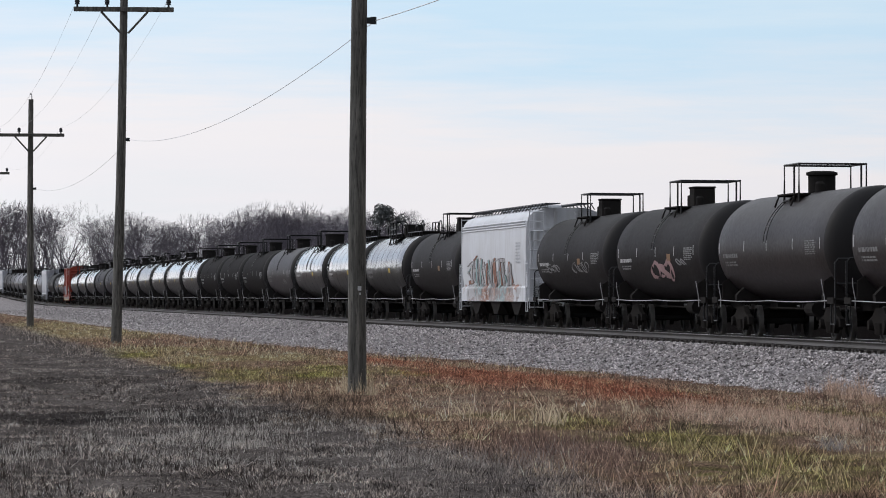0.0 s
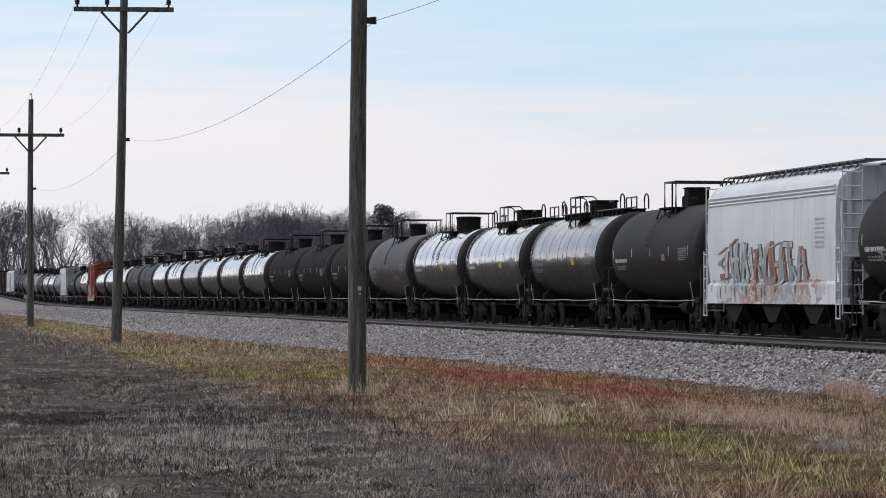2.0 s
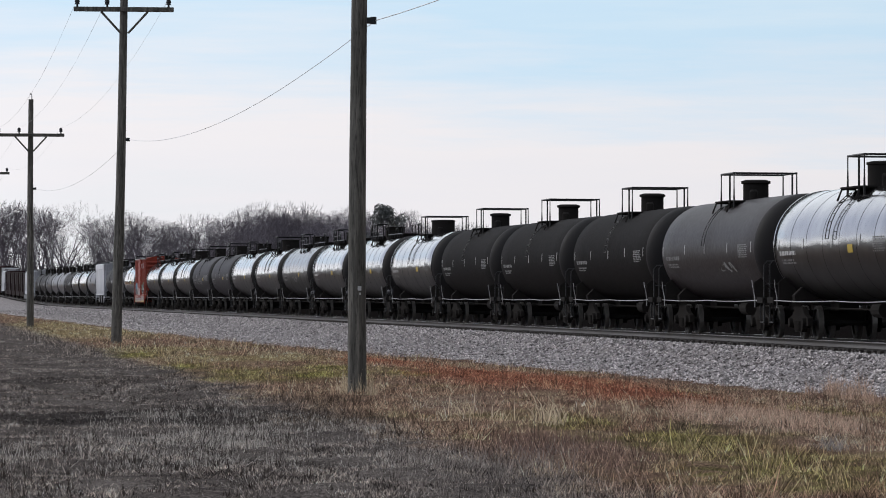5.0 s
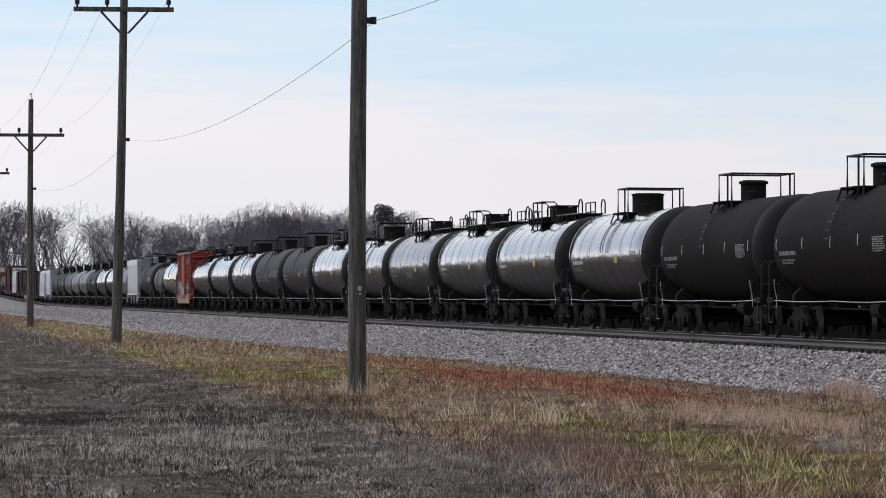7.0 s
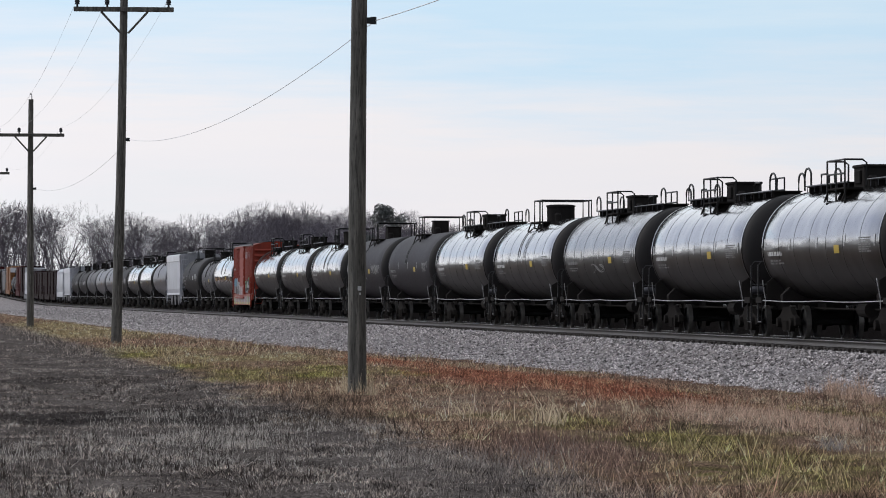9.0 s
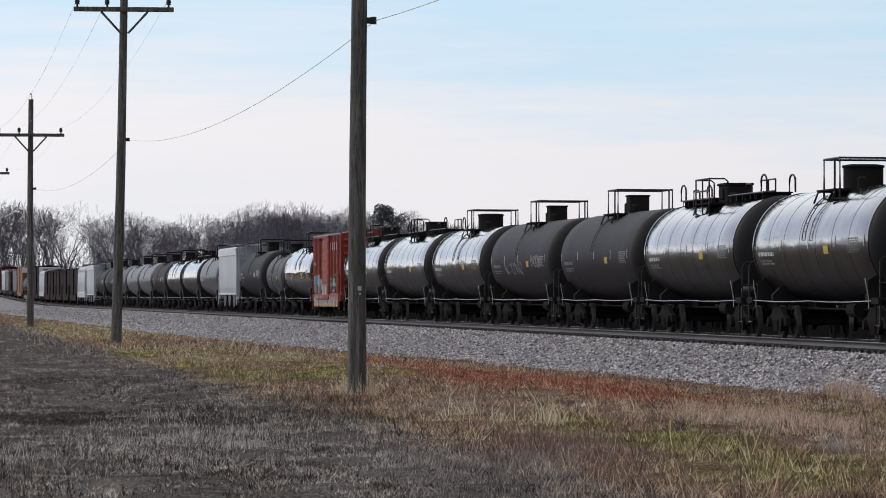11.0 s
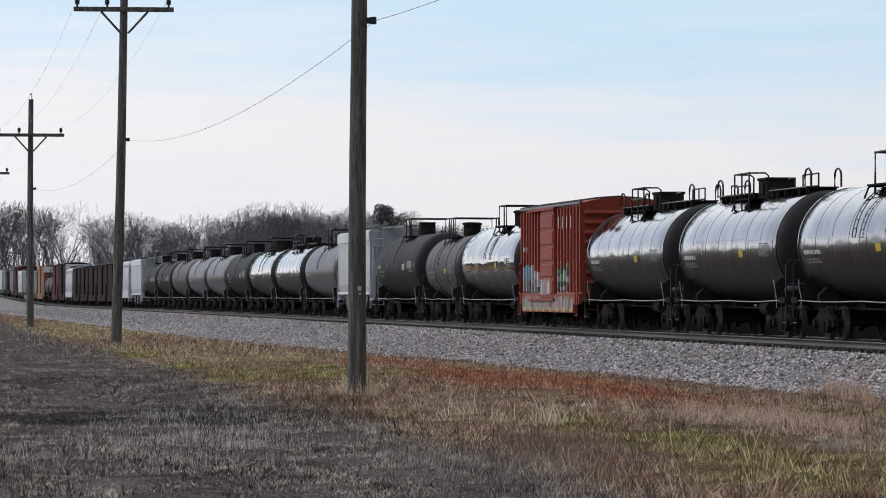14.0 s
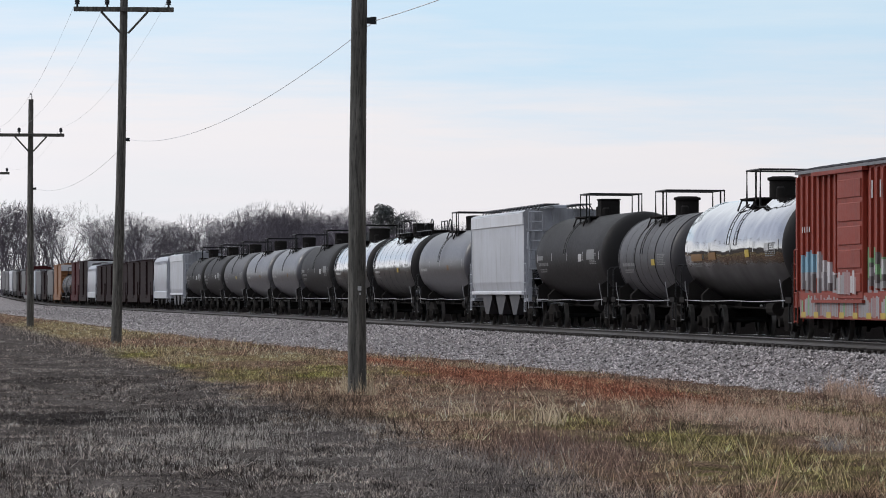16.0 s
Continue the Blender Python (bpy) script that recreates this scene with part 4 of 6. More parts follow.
def spray_ribs(parent, w, hb, ribs):
    """Runny sprayed pieces over a ribbed side, column by column: on each rib's face and on the sheet between."""
    rng = random.Random(17)
    inks = ["spray_white", "spray_grey", "spray_blue", "spray_green", "spray_dark", "spray_rose", "mark_yellow"]
    bm = bmesh.new()
    gap = (2 * hb - 0.2) / ribs
    cols = []
    for i in range(ribs + 1):
        x = -hb + 0.1 + gap * i
        if abs(x) >= 1.6:
            cols.append((x - 0.10, x + 0.10, w + 0.074))
        if abs(x + gap / 2) >= 1.6:
            cols.append((x + 0.13, x + gap - 0.13, w + 0.006))
    for x0, x1, y in cols:
        x = (x0 + x1) / 2
        if -6.5 < x < -2.0:
            top, pal = 2.35 - 0.05 * (x + 5.2) ** 2 + rng.uniform(-0.12, 0.06), (0, 1, 1, 0, 4)
        elif 1.6 < x < 4.7:
            top, pal = 2.30 + rng.uniform(-0.2, 0.1), (3, 4, 0, 3, 1)
        else:
            continue
        z = 1.28 + rng.uniform(-0.05, 0.1)
        if x < 0:
            runs = [(1.62 + rng.uniform(-0.15, 0.15), rng.choice((0, 1, 1, 4, 1))), (1.80, rng.choice((1, 0))), (top, 2 if x < -4.3 else rng.choice((0, 1, 4)))]
        else:
            runs = [(1.48 + rng.uniform(-0.1, 0.1), rng.choice((1, 3, 1))), (1.72 + rng.uniform(-0.15, 0.15), 4), (1.98 + rng.uniform(-0.15, 0.15), rng.choice((0, 1, 3))), (top - 0.12, rng.choice((4, 3))), (top, 3)]
        for end, ink in runs:
            end = min(end, top)
            if end > z and rng.random() < 0.92:
                bm.faces.new([bm.verts.new(q) for q in ((x0, -y, z), (x1, -y, z), (x1, -y, end), (x0, -y, end))]).material_index = ink
                if y > w + 0.05:
                    bm.faces.new([bm.verts.new(q) for q in ((x1 + 0.004, -w, z), (x1 + 0.004, -w, end), (x1 + 0.004, -y, end), (x1 + 0.004, -y, z))]).material_index = ink
            z = max(z, end)
    # door and sill
    for x0, x1, z0, z1, y, n, pal in ((-1.45, 1.45, 1.20, 1.85, w + 0.169, 12, (5, 1, 0, 5)), (-hb + 0.75, hb - 1.35, 0.62, 1.22, w + 0.104, 60, (1, 1, 1, 1, 5, 1, 3, 1, 4))):
        for i in range(n):
            xa, xb = x0 + (x1 - x0) * i / n, x0 + (x1 - x0) * (i + rng.uniform(0.75, 1.0)) / n
            za, zb = z0 + rng.uniform(0, 0.06), z1 - rng.uniform(0, 0.35) * (z1 - z0)
            if rng.random() < 0.85:
                bm.faces.new([bm.verts.new(q) for q in ((xa, -y, za), (xb, -y, za), (xb, -y, zb), (xa, -y, zb))]).material_index = rng.choice(pal)
    return part("graffiti", bm, [M[i] for i in inks], parent, "runny sprayed pieces in blue, white, green and grey", kind="stuff")


M["spray_dark"] = paint("spray_dark", (0.10, 0.085, 0.085), (0.17, 0.15, 0.145), 0.6, 0.2, 0.5, 0.3)
M["spray_grey"] = paint("spray_grey", (0.27, 0.26, 0.265), (0.16, 0.14, 0.14), 0.6, 0.2, 0.5, 0.4)
M["spray_white"] = paint("spray_white", (0.44, 0.43, 0.44), (0.26, 0.22, 0.21), 0.6, 0.2, 0.5, 0.4)
M["spray_blue"] = paint("spray_blue", (0.19, 0.34, 0.43), (0.12, 0.20, 0.26), 0.6, 0.2, 0.5, 0.3)
M["spray_green"] = paint("spray_green", (0.16, 0.30, 0.15), (0.10, 0.17, 0.10), 0.6, 0.2, 0.5, 0.3)
M["spray_rust"] = paint("spray_rust", (0.25, 0.115, 0.080), (0.16, 0.085, 0.065), 0.6, 0.2, 0.5, 0.4)
M["spray_teal"] = paint("spray_teal", (0.22, 0.33, 0.33), (0.18, 0.22, 0.22), 0.6, 0.2, 0.5, 0.4)
M["spray_rose"] = paint("spray_rose", (0.30, 0.19, 0.19), (0.16, 0.10, 0.10), 0.6, 0.2, 0.5, 0.3)


# ---- ground ----
def patch(k, pos, cx, cy, rx, ry):
    """1 inside a soft-edged patch of ground."""
    mp = k.n("Mapping")
    mp.vector_type = "POINT"
    mp.inputs["Location"].default_value = (-cx / rx, -cy / ry, 0)
    mp.inputs["Scale"].default_value = (1 / rx, 1 / ry, 0)
    k.link(pos, mp.inputs[0])
    ln = k.n("VectorMath", operation="LENGTH")
    k.link(mp.outputs[0], ln.inputs[0])
    wob = k.math("MULTIPLY_ADD", k.noise(pos, 0.9, 5), 1.4)
    k.link(ln.outputs["Value"], wob.node.inputs[2])
    return k.ramp(k.math("MULTIPLY", wob, 0.5), [(0.60, (1, 1, 1)), (0.92, (0, 0, 0))])


def turf_colour(k, light):
    """Colours of the verge and the stubble field, by place; light: 1 for soil, more for blades."""
    pos = k.place()
    big, mid, fine = k.noise(pos, 0.16, 4), k.noise(pos, 0.8, 5), k.noise(pos, 11.0, 4)

    def c(r, g, b):
        return (min(r * light, 1), min(g * light, 1), min(b * light, 1))

    verge = k.ramp(mid, [(0.30, c(0.130, 0.086, 0.066)), (0.46, c(0.202, 0.134, 0.100)), (0.60, c(0.268, 0.184, 0.136)), (0.78, c(0.180, 0.148, 0.084))])
    green = k.ramp(mid, [(0.35, c(0.120, 0.118, 0.042)), (0.7, c(0.225, 0.205, 0.075))])
    straw = k.ramp(mid, [(0.35, c(0.24, 0.178, 0.098)), (0.7, c(0.38, 0.295, 0.172))])
    rust = k.ramp(mid, [(0.35, c(0.205, 0.082, 0.055)), (0.7, c(0.30, 0.122, 0.080))])
    field = k.ramp(mid, [(0.32, c(0.084, 0.073, 0.068)), (0.5, c(0.142, 0.125, 0.116)), (0.7, c(0.200, 0.177, 0.163))])
    col = k.mix(k.ramp(big, [(0.58, (0, 0, 0)), (0.72, (1, 1, 1))]), verge, green)
    tan = k.ramp(mid, [(0.35, c(0.205, 0.138, 0.108)), (0.7, c(0.33, 0.235, 0.185))])
    for cx, cy, rx, ry in ((-3.0, 90, 2.3, 9), (-6.1, 97, 1.3, 7), (-8.8, 118, 1.4, 10), (-0.5, 91, 0.8, 5)):
        col = k.mix(k.math("MULTIPLY", patch(k, pos, cx, cy, rx, ry), k.ramp(k.noise(pos, 1.3, 4, stretch=(1.0, 0.3, 1.0)), [(0.36, (0.2, 0.2, 0.2)), (0.60, (0.9, 0.9, 0.9))])), col, green)
    for cx, cy, rx, ry in ((1.65, 55, 0.6, 3.2), (2.5, 47.5, 1.1, 4.5), (3.3, 41, 1.5, 5.5)):
        col = k.mix(k.math("MULTIPLY", patch(k, pos, cx, cy, rx, ry), k.ramp(k.noise(pos, 2.1, 4), [(0.38, (0.1, 0.1, 0.1)), (0.62, (0.85, 0.85, 0.85))])), col, green)
    for cx, cy, rx, ry in ((-8.4, 128, 2.8, 9), (-4.8, 112, 2.8, 9), (-15.5, 185, 4.5, 34), (-20, 240, 5, 40)):
        col = k.mix(patch(k, pos, cx, cy, rx, ry), col, straw)
    for cx, cy, rx, ry in ((4.35, 57, 1.5, 8.5), (0.3, 65, 0.8, 5)):
        col = k.mix(patch(k, pos, cx, cy, rx, ry), col, tan)
    for cx, cy, rx, ry in ((2.4, 98, 2.7, 26), (3.5, 80, 1.8, 15), (0.9, 96, 1.8, 17), (-1.3, 116, 1.7, 14)):
        col = k.mix(k.math("MULTIPLY", patch(k, pos, cx, cy, rx, ry), 0.9), col, rust)
    # far side of the line: shade seen beneath the cars, painted into the soil
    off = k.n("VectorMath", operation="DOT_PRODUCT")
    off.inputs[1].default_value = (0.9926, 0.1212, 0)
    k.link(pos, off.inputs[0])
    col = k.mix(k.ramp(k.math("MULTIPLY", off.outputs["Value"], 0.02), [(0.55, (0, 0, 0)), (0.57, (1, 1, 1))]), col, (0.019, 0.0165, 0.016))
    # the ploughed field lies beyond the poles: across = x + 0.122 y
    dt = k.n("VectorMath", operation="DOT_PRODUCT")
    dt.inputs[1].default_value = (0.9926, 0.1212, 0)
    k.link(pos, dt.inputs[0])
    wob = k.math("MULTIPLY_ADD", mid, 3.0)
    k.link(dt.outputs["Value"], wob.node.inputs[2])
    edge = k.math("MULTIPLY_ADD", wob, 0.7)
    edge.node.inputs[2].default_value = -4.75
    col = k.mix(k.ramp(edge, [(0.0, (0, 0, 0)), (0.6, (1, 1, 1))]), field, col)
    for cx, cy, rx, ry, colour in ((-3.4, 59.0, 2.8, 4.0, c(0.045, 0.040, 0.039)), (-5.2, 57.0, 1.8, 3.5, c(0.045, 0.040, 0.039)), (-1.4, 56.5, 1.1, 4.0, c(0.065, 0.052, 0.042)), (-1.7, 66.0, 0.9, 4.0, c(0.085, 0.064, 0.05)),
                                   (-7.2, 84.0, 1.0, 5.0, c(0.06, 0.053, 0.05)), (2.95, 53.0, 0.5, 2.0, c(0.09, 0.075, 0.05)), (1.3, 44.5, 1.0, 4.5, c(0.175, 0.125, 0.105))):
        col = k.mix(k.math("MULTIPLY", patch(k, pos, cx, cy, rx, ry), 0.75), col, colour)
    return col, mid, fine


def turf_material(name, light, blade):
    k = Nodes(name)
    col, mid, fine = turf_colour(k, light)
    if blade:
        rnd = k.n("NewGeometry").outputs["Random Per Island"]
        clump = k.noise(k.place(), 3.6, 4, stretch=(1.0, 0.5, 0.4), rough=0.6)
        col = k.mix(1.0, col, k.ramp(rnd, [(0.0, (0.06, 0.057, 0.057)), (0.40, (0.27, 0.262, 0.26)), (0.70, (0.72, 0.705, 0.69)), (0.90, (1.15, 1.13, 1.10)), (1.0, (1.35, 1.32, 1.28))]), "MULTIPLY")
        col = k.mix(1.0, col, k.ramp(clump, [(0.36, (0.28, 0.28, 0.285)), (0.5, (0.86, 0.86, 0.86)), (0.64, (1.55, 1.53, 1.48))]), "MULTIPLY")
        col.node.use_clamp = True
        col = k.mix(1.0, col, (0.85, 0.85, 0.85), "MULTIPLY")
    else:
        fibre = k.noise(k.place(), 30.0, 5, stretch=(1.0, 0.45, 1.0), rough=0.7)
        col = k.mix(1.0, col, k.ramp(fibre, [(0.36, (0.12, 0.118, 0.116)), (0.5, (0.42, 0.41, 0.41)), (0.66, (0.9, 0.9, 0.9))]), "MULTIPLY")
        col = k.mix(0.5, col, k.mix(fine, (0.45, 0.45, 0.45), (1.0, 1.0, 1.0)), "MULTIPLY")
        k.bump(k.mix(0.5, fine, fibre), 0.8, 0.06)
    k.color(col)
    k.rough(0.9)
    k.b.inputs["Specular IOR Level"].default_value = 0.0
    if blade:
        tl, mx = k.n("BsdfTranslucent"), k.n("MixShader")
        k.link(col, tl.inputs[0])
        mx.inputs[0].default_value = 0.42
        k.link(k.b.outputs[0], mx.inputs[1])
        k.link(tl.outputs[0], mx.inputs[2])
        k.link(mx.outputs[0], k.t.nodes["Material Output"].inputs[0])
    return k.m


def grid_mesh(name, xs, ys, zf):
    X, Y = np.meshgrid(xs, ys)
    Z = zf(X, Y)
    nx, ny = len(xs), len(ys)
    co = np.stack([X, Y, Z], -1).reshape(-1, 3)
    i = (np.arange(ny - 1)[:, None] * nx + np.arange(nx - 1)[None]).ravel()
    return quick_mesh(name, co, np.stack([i, i + 1, i + nx + 1, i + nx], 1))


def quick_mesh(name, co, faces):
    """A mesh from arrays; all faces have the same number of corners."""
    me = bpy.data.meshes.new(name)
    n, m = faces.shape
    me.vertices.add(len(co))
    me.vertices.foreach_set("co", np.asarray(co, np.float32).ravel())
    me.loops.add(n * m)
    me.loops.foreach_set("vertex_index", faces.astype(np.int32).ravel())
    me.polygons.add(n)
    me.polygons.foreach_set("loop_start", np.arange(0, n * m, m, dtype=np.int32))
    me.update(calc_edges=True)
    return me


def build_ground():
    xs = np.concatenate([[-4000, -1500, -600, -300, -180, -110], np.arange(-80, 40, 0.8), [45, 60, 90, 150, 300, 700, 1500, 4000]])
    ys = np.concatenate([[-3000, -800, -300, -100, -40, 0, 15], np.arange(25, 130, 0.7), np.arange(130, 320, 2.0), np.arange(320, 900, 12.0), [950, 1100, 1400, 2000, 3000, 4900]])
    me = grid_mesh("ground", xs, ys, ground_z)
    me.shade_smooth()
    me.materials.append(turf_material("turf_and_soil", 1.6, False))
    tagged(new("ground", me), "rough dry verge and harvested stubble field beside the railway", "ground", kind="structure")


build_ground()


# ---- track ----
def sweep(name, outline, s0, s1, step, material, parent, label="", kind=""):
    """Draws an outline of (d to the field side, z over the rail) along the line."""
    ss = np.arange(s0, s1 + step / 2, step)
    th = heading(ss)
    cx, cy = np.interp(ss, LINE_S, LINE_X), np.interp(ss, LINE_S, LINE_Y)
    zz = RAIL_Z + rise(ss)
    co = np.stack([np.stack([cx - d * np.cos(th), cy - d * np.sin(th), zz + z], -1) for d, z in outline], 1)
    m, n = len(outline), len(ss)
    i, j = np.meshgrid(np.arange(n - 1), np.arange(m), indexing="ij")
    a = (i * m + j).ravel()
    b = (i * m + (j + 1) % m).ravel()
    me = quick_mesh(name, co.reshape(-1, 3), np.stack([a, b, b + m, a + m], 1))
    me.materials.append(material)
    ob = new(name, me)
    ob.parent = parent
    return tagged(ob, label=label, kind=kind)


def stone_material(name, shade=1.0):
    k = Nodes(name)
    pos = k.place()
    vo = k.n("TexVoronoi")
    vo.inputs["Scale"].default_value = 16.0
    k.link(pos, vo.inputs["Vector"])
    rnd = k.n("NewGeometry").outputs["Random Per Island"]
    pick = k.mix(0.5, vo.outputs["Color"], rnd)
    col = k.ramp(pick, [(0.2, (0.054, 0.049, 0.049)), (0.40, (0.186, 0.170, 0.170)), (0.62, (0.307, 0.280, 0.279)), (0.82, (0.517, 0.476, 0.470))])
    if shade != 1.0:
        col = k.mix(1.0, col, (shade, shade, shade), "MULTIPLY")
    dust = k.noise(pos, 0.5, 5)
    col = k.mix(k.math("MULTIPLY", k.ramp(dust, [(0.45, (0, 0, 0)), (0.75, (1, 1, 1))]), 0.35), col, (0.22 * shade, 0.195 * shade, 0.18 * shade))
    clump = k.noise(pos, 3.2, 5, rough=0.7)
    col = k.mix(1.0, col, k.ramp(clump, [(0.36, (0.5, 0.5, 0.5)), (0.52, (0.95, 0.95, 0.95)), (0.66, (1.0, 1.0, 1.0))]), "MULTIPLY")
    k.color(col)
    k.rough(0.95)
    k.b.inputs["Specular IOR Level"].default_value = 0.03
    k.bump(vo.outputs["Distance"], 0.8, 0.04)
    return k.m


def build_track():
    stone, bed, oily_shade = stone_material("crushed_limestone", 1.6), stone_material("ballast_bed", 1.05), stone_material("oily_ballast", 0.055)
    rail_m = paint("rusty_rail", (0.050, 0.045, 0.044), (0.085, 0.074, 0.068), 0.6, 0.2, 0.5, 0.2, metal=0.3)
    head_m = plain("polished_rail_head", (0.45, 0.43, 0.42), 0.25, 0.9)
    tie_m = paint("creosoted_tie", (0.024, 0.020, 0.018), (0.055, 0.046, 0.040), 0.85, 0.3, 0.5, 0.2)
    track = tagged(new("railway_track"), "steel rails on dark wooden ties in pale crushed stone", "track", kind="structure")
    # ballast bed, uneven
    ss = np.concatenate([np.arange(-420, -20, 5.0), np.arange(-20, 200, 0.5), np.arange(200, 1200, 4.0)])
    prof = [(-4.3, -1.05), (-3.0, -0.62), (-1.9, -0.23), (-1.3, -0.24), (0, -0.24), (1.20, -0.26), (1.34, -0.285), (1.75, -0.28), (2.05, -0.34), (2.4, -0.48), (2.8, -0.66), (3.2, -0.82), (3.6, -0.95), (4.1, -1.04), (4.6, -1.12), (5.2, -1.35)]
    th = heading(ss)
    cx, cy = np.interp(ss, LINE_S, LINE_X), np.interp(ss, LINE_S, LINE_Y)
    co = []
    rng = np.random.RandomState(3)
    for d, z in prof:
        jit = rng.normal(0, 0.012, len(ss)) * (abs(d) > 1.6)
        dd = d + widen(ss) * np.clip((d - 2.8) / 0.8, 0, 1) + 0.18 * np.sin(ss * 0.21 + 1) * (d > 3) + rng.normal(0, 0.02, len(ss)) * (d > 2)
        co.append(np.stack([cx - dd * np.cos(th), cy - dd * np.sin(th), RAIL_Z + rise(ss) + z + jit], -1))
    co = np.stack(co, 1)
    m = len(prof)
    i, j = np.meshgrid(np.arange(len(ss) - 1), np.arange(m - 1), indexing="ij")
    a = (i * m + j).ravel()
    # far shoulder and track middle: oil stain plus under-train shade in the stone colour
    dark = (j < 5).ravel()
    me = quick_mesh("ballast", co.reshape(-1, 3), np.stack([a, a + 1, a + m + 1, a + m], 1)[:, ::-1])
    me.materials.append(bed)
    me.materials.append(oily_shade)
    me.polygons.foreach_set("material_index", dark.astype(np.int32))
    tagged(new("ballast", me), "bank of pale grey crushed stone under the track", "ballast", kind="structure")
    # loose stones on the shoulder
    rng = np.random.RandomState(8)
    n = 66000
    far = rng.rand(n) < 0.32
    s = np.where(far, 150 + 330 * rng.rand(n) ** 1.4, -12 + 190 * rng.rand(n) ** 1.3)
    d = rng.uniform(1.48, 4.75, n) + 0.4 * (rng.rand(n) < 0.05) * rng.rand(n)
    zs = np.interp(d, [q[0] for q in prof], [q[1] for q in prof])
    th = heading(s)
    dd = d + widen(s) * np.clip((d - 2.8) / 0.8, 0, 1) + 0.18 * np.sin(s * 0.21 + 1) * (d > 3)
    c = np.stack([np.interp(s, LINE_S, LINE_X) - dd * np.cos(th), np.interp(s, LINE_S, LINE_Y) - dd * np.sin(th), RAIL_Z + rise(s) + zs + 0.014], -1)
    octa = np.array([(1, 0, 0), (-1, 0, 0), (0, 1, 0), (0, -1, 0), (0, 0, 1), (0, 0, -1)], float)
    size = (rng.uniform(0.024, 0.072, n) * np.where(far, 1.5, 1.0))[:, None, None] * rng.uniform(0.6, 1.3, (n, 6, 1))
    ang = rng.rand(n) * 6.28
    R = np.zeros((n, 3, 3))
    R[:, 0, 0], R[:, 0, 1], R[:, 1, 0], R[:, 1, 1], R[:, 2, 2] = np.cos(ang), -np.sin(ang), np.sin(ang), np.cos(ang), 0.75
    co = np.einsum("nij,kj->nki", R, octa + 0.0) * size + rng.normal(0, 0.006, (n, 6, 3)) + c[:, None]
    tri = np.array([(0, 2, 4), (2, 1, 4), (1, 3, 4), (3, 0, 4), (2, 0, 5), (1, 2, 5), (3, 1, 5), (0, 3, 5)])
    me = quick_mesh("loose_stones", co.reshape(-1, 3), (np.arange(n)[:, None, None] * 6 + tri[None]).reshape(-1, 3))
    me.materials.append(stone)
    tagged(new("loose_stones", me), "loose crushed stones on the ballast shoulder", "stones", kind="stuff")
    # rails
    for d in (0.7525, -0.7525):
        o = [(-0.070, -0.172), (0.070, -0.172), (0.070, -0.160), (0.012, -0.140), (0.010, -0.045), (0.036, -0.035), (0.036, -0.006), (-0.036, -0.006), (-0.036, -0.035), (-0.010, -0.045), (-0.012, -0.140), (-0.070, -0.160)]
        rail = sweep("rail", [(d + q, z) for q, z in o], -420, 1180, 3.0, rail_m, track, "rusty steel rail with a worn bright head")
        sweep("rail_head", [(d - 0.034, -0.008), (d + 0.034, -0.008), (d + 0.030, 0.0), (d - 0.030, 0.0)], -420, 1180, 3.0, head_m, rail)
    # ties: near ones singly, the rest joined
    bm = bmesh.new()
    box(bm, -0.115, 0.115, -1.30, 1.30, -0.36, -0.176, 0.012)
    box(bm, -0.09, 0.09, 0.58, 0.92, -0.178, -0.166)
    box(bm, -0.09, 0.09, -0.92, -0.58, -0.178, -0.166)
    first = part("tie", bm, tie_m, track)
    rng = random.Random(4)
    far = []
    k = 0
    sp = -14.0
    while sp < 640:
        p = on_line(sp, rng.uniform(-0.04, 0.04), rng.uniform(-0.006, 0.004))
        m = Matrix.Translation(p) @ pose(0, 0, 0, 0, 0, math.degrees(float(heading(sp))) + 90 + rng.uniform(-1, 1))
        if k < 290:
            if k == 0:
                first.matrix_basis = m
            else:
                again(first, track, m)
        else:
            far.append(m)
        k += 1
        sp += 0.50
    base = np.array([(x, y, z) for x in (-0.115, 0.115) for y in (-1.3, 1.3) for z in (-0.36, -0.176)])
    quads = np.array([(0, 1, 3, 2), (4, 6, 7, 5), (0, 4, 5, 1), (2, 3, 7, 6), (0, 2, 6, 4), (1, 5, 7, 3)])
    mm = np.array([np.array(m) for m in far])
    co = np.einsum("nij,kj->nki", mm[:, :3, :3], base) + mm[:, None, :3, 3]
    me = quick_mesh("far_ties", co.reshape(-1, 3), (np.arange(len(far))[:, None, None] * 8 + quads[None]).reshape(-1, 4))
    me.materials.append(tie_m)
    ob = new("far_ties", me)
    ob.parent = track
    tagged(ob, kind="stuff")


build_track()


# ---- grass and stubble ----
def spread(rng, count, y0, y1, power, d0, d1):
    """Places strewn between two distances from the track, denser near the camera's end of the stretch."""
    y = y0 + (y1 - y0) * rng.rand(count) ** power
    half = 0.108 * y + 1.0
    x = rng.uniform(-1, 1, count) * half
    d, s = off_line(x, y)
    foot = widen(s) * (d0 < 8)
    keep = (d > d0 + foot) & (d < d1 + foot * (d1 < 8))
    return np.column_stack([x, y])[keep], d[keep]


def clumped(rng, xy, each, radius):
    r = radius * np.sqrt(rng.rand(len(xy) * each))
    a = rng.rand(len(xy) * each) * 6.283
    return np.repeat(xy, each, 0) + np.stack([r * np.cos(a), r * np.sin(a)], -1)


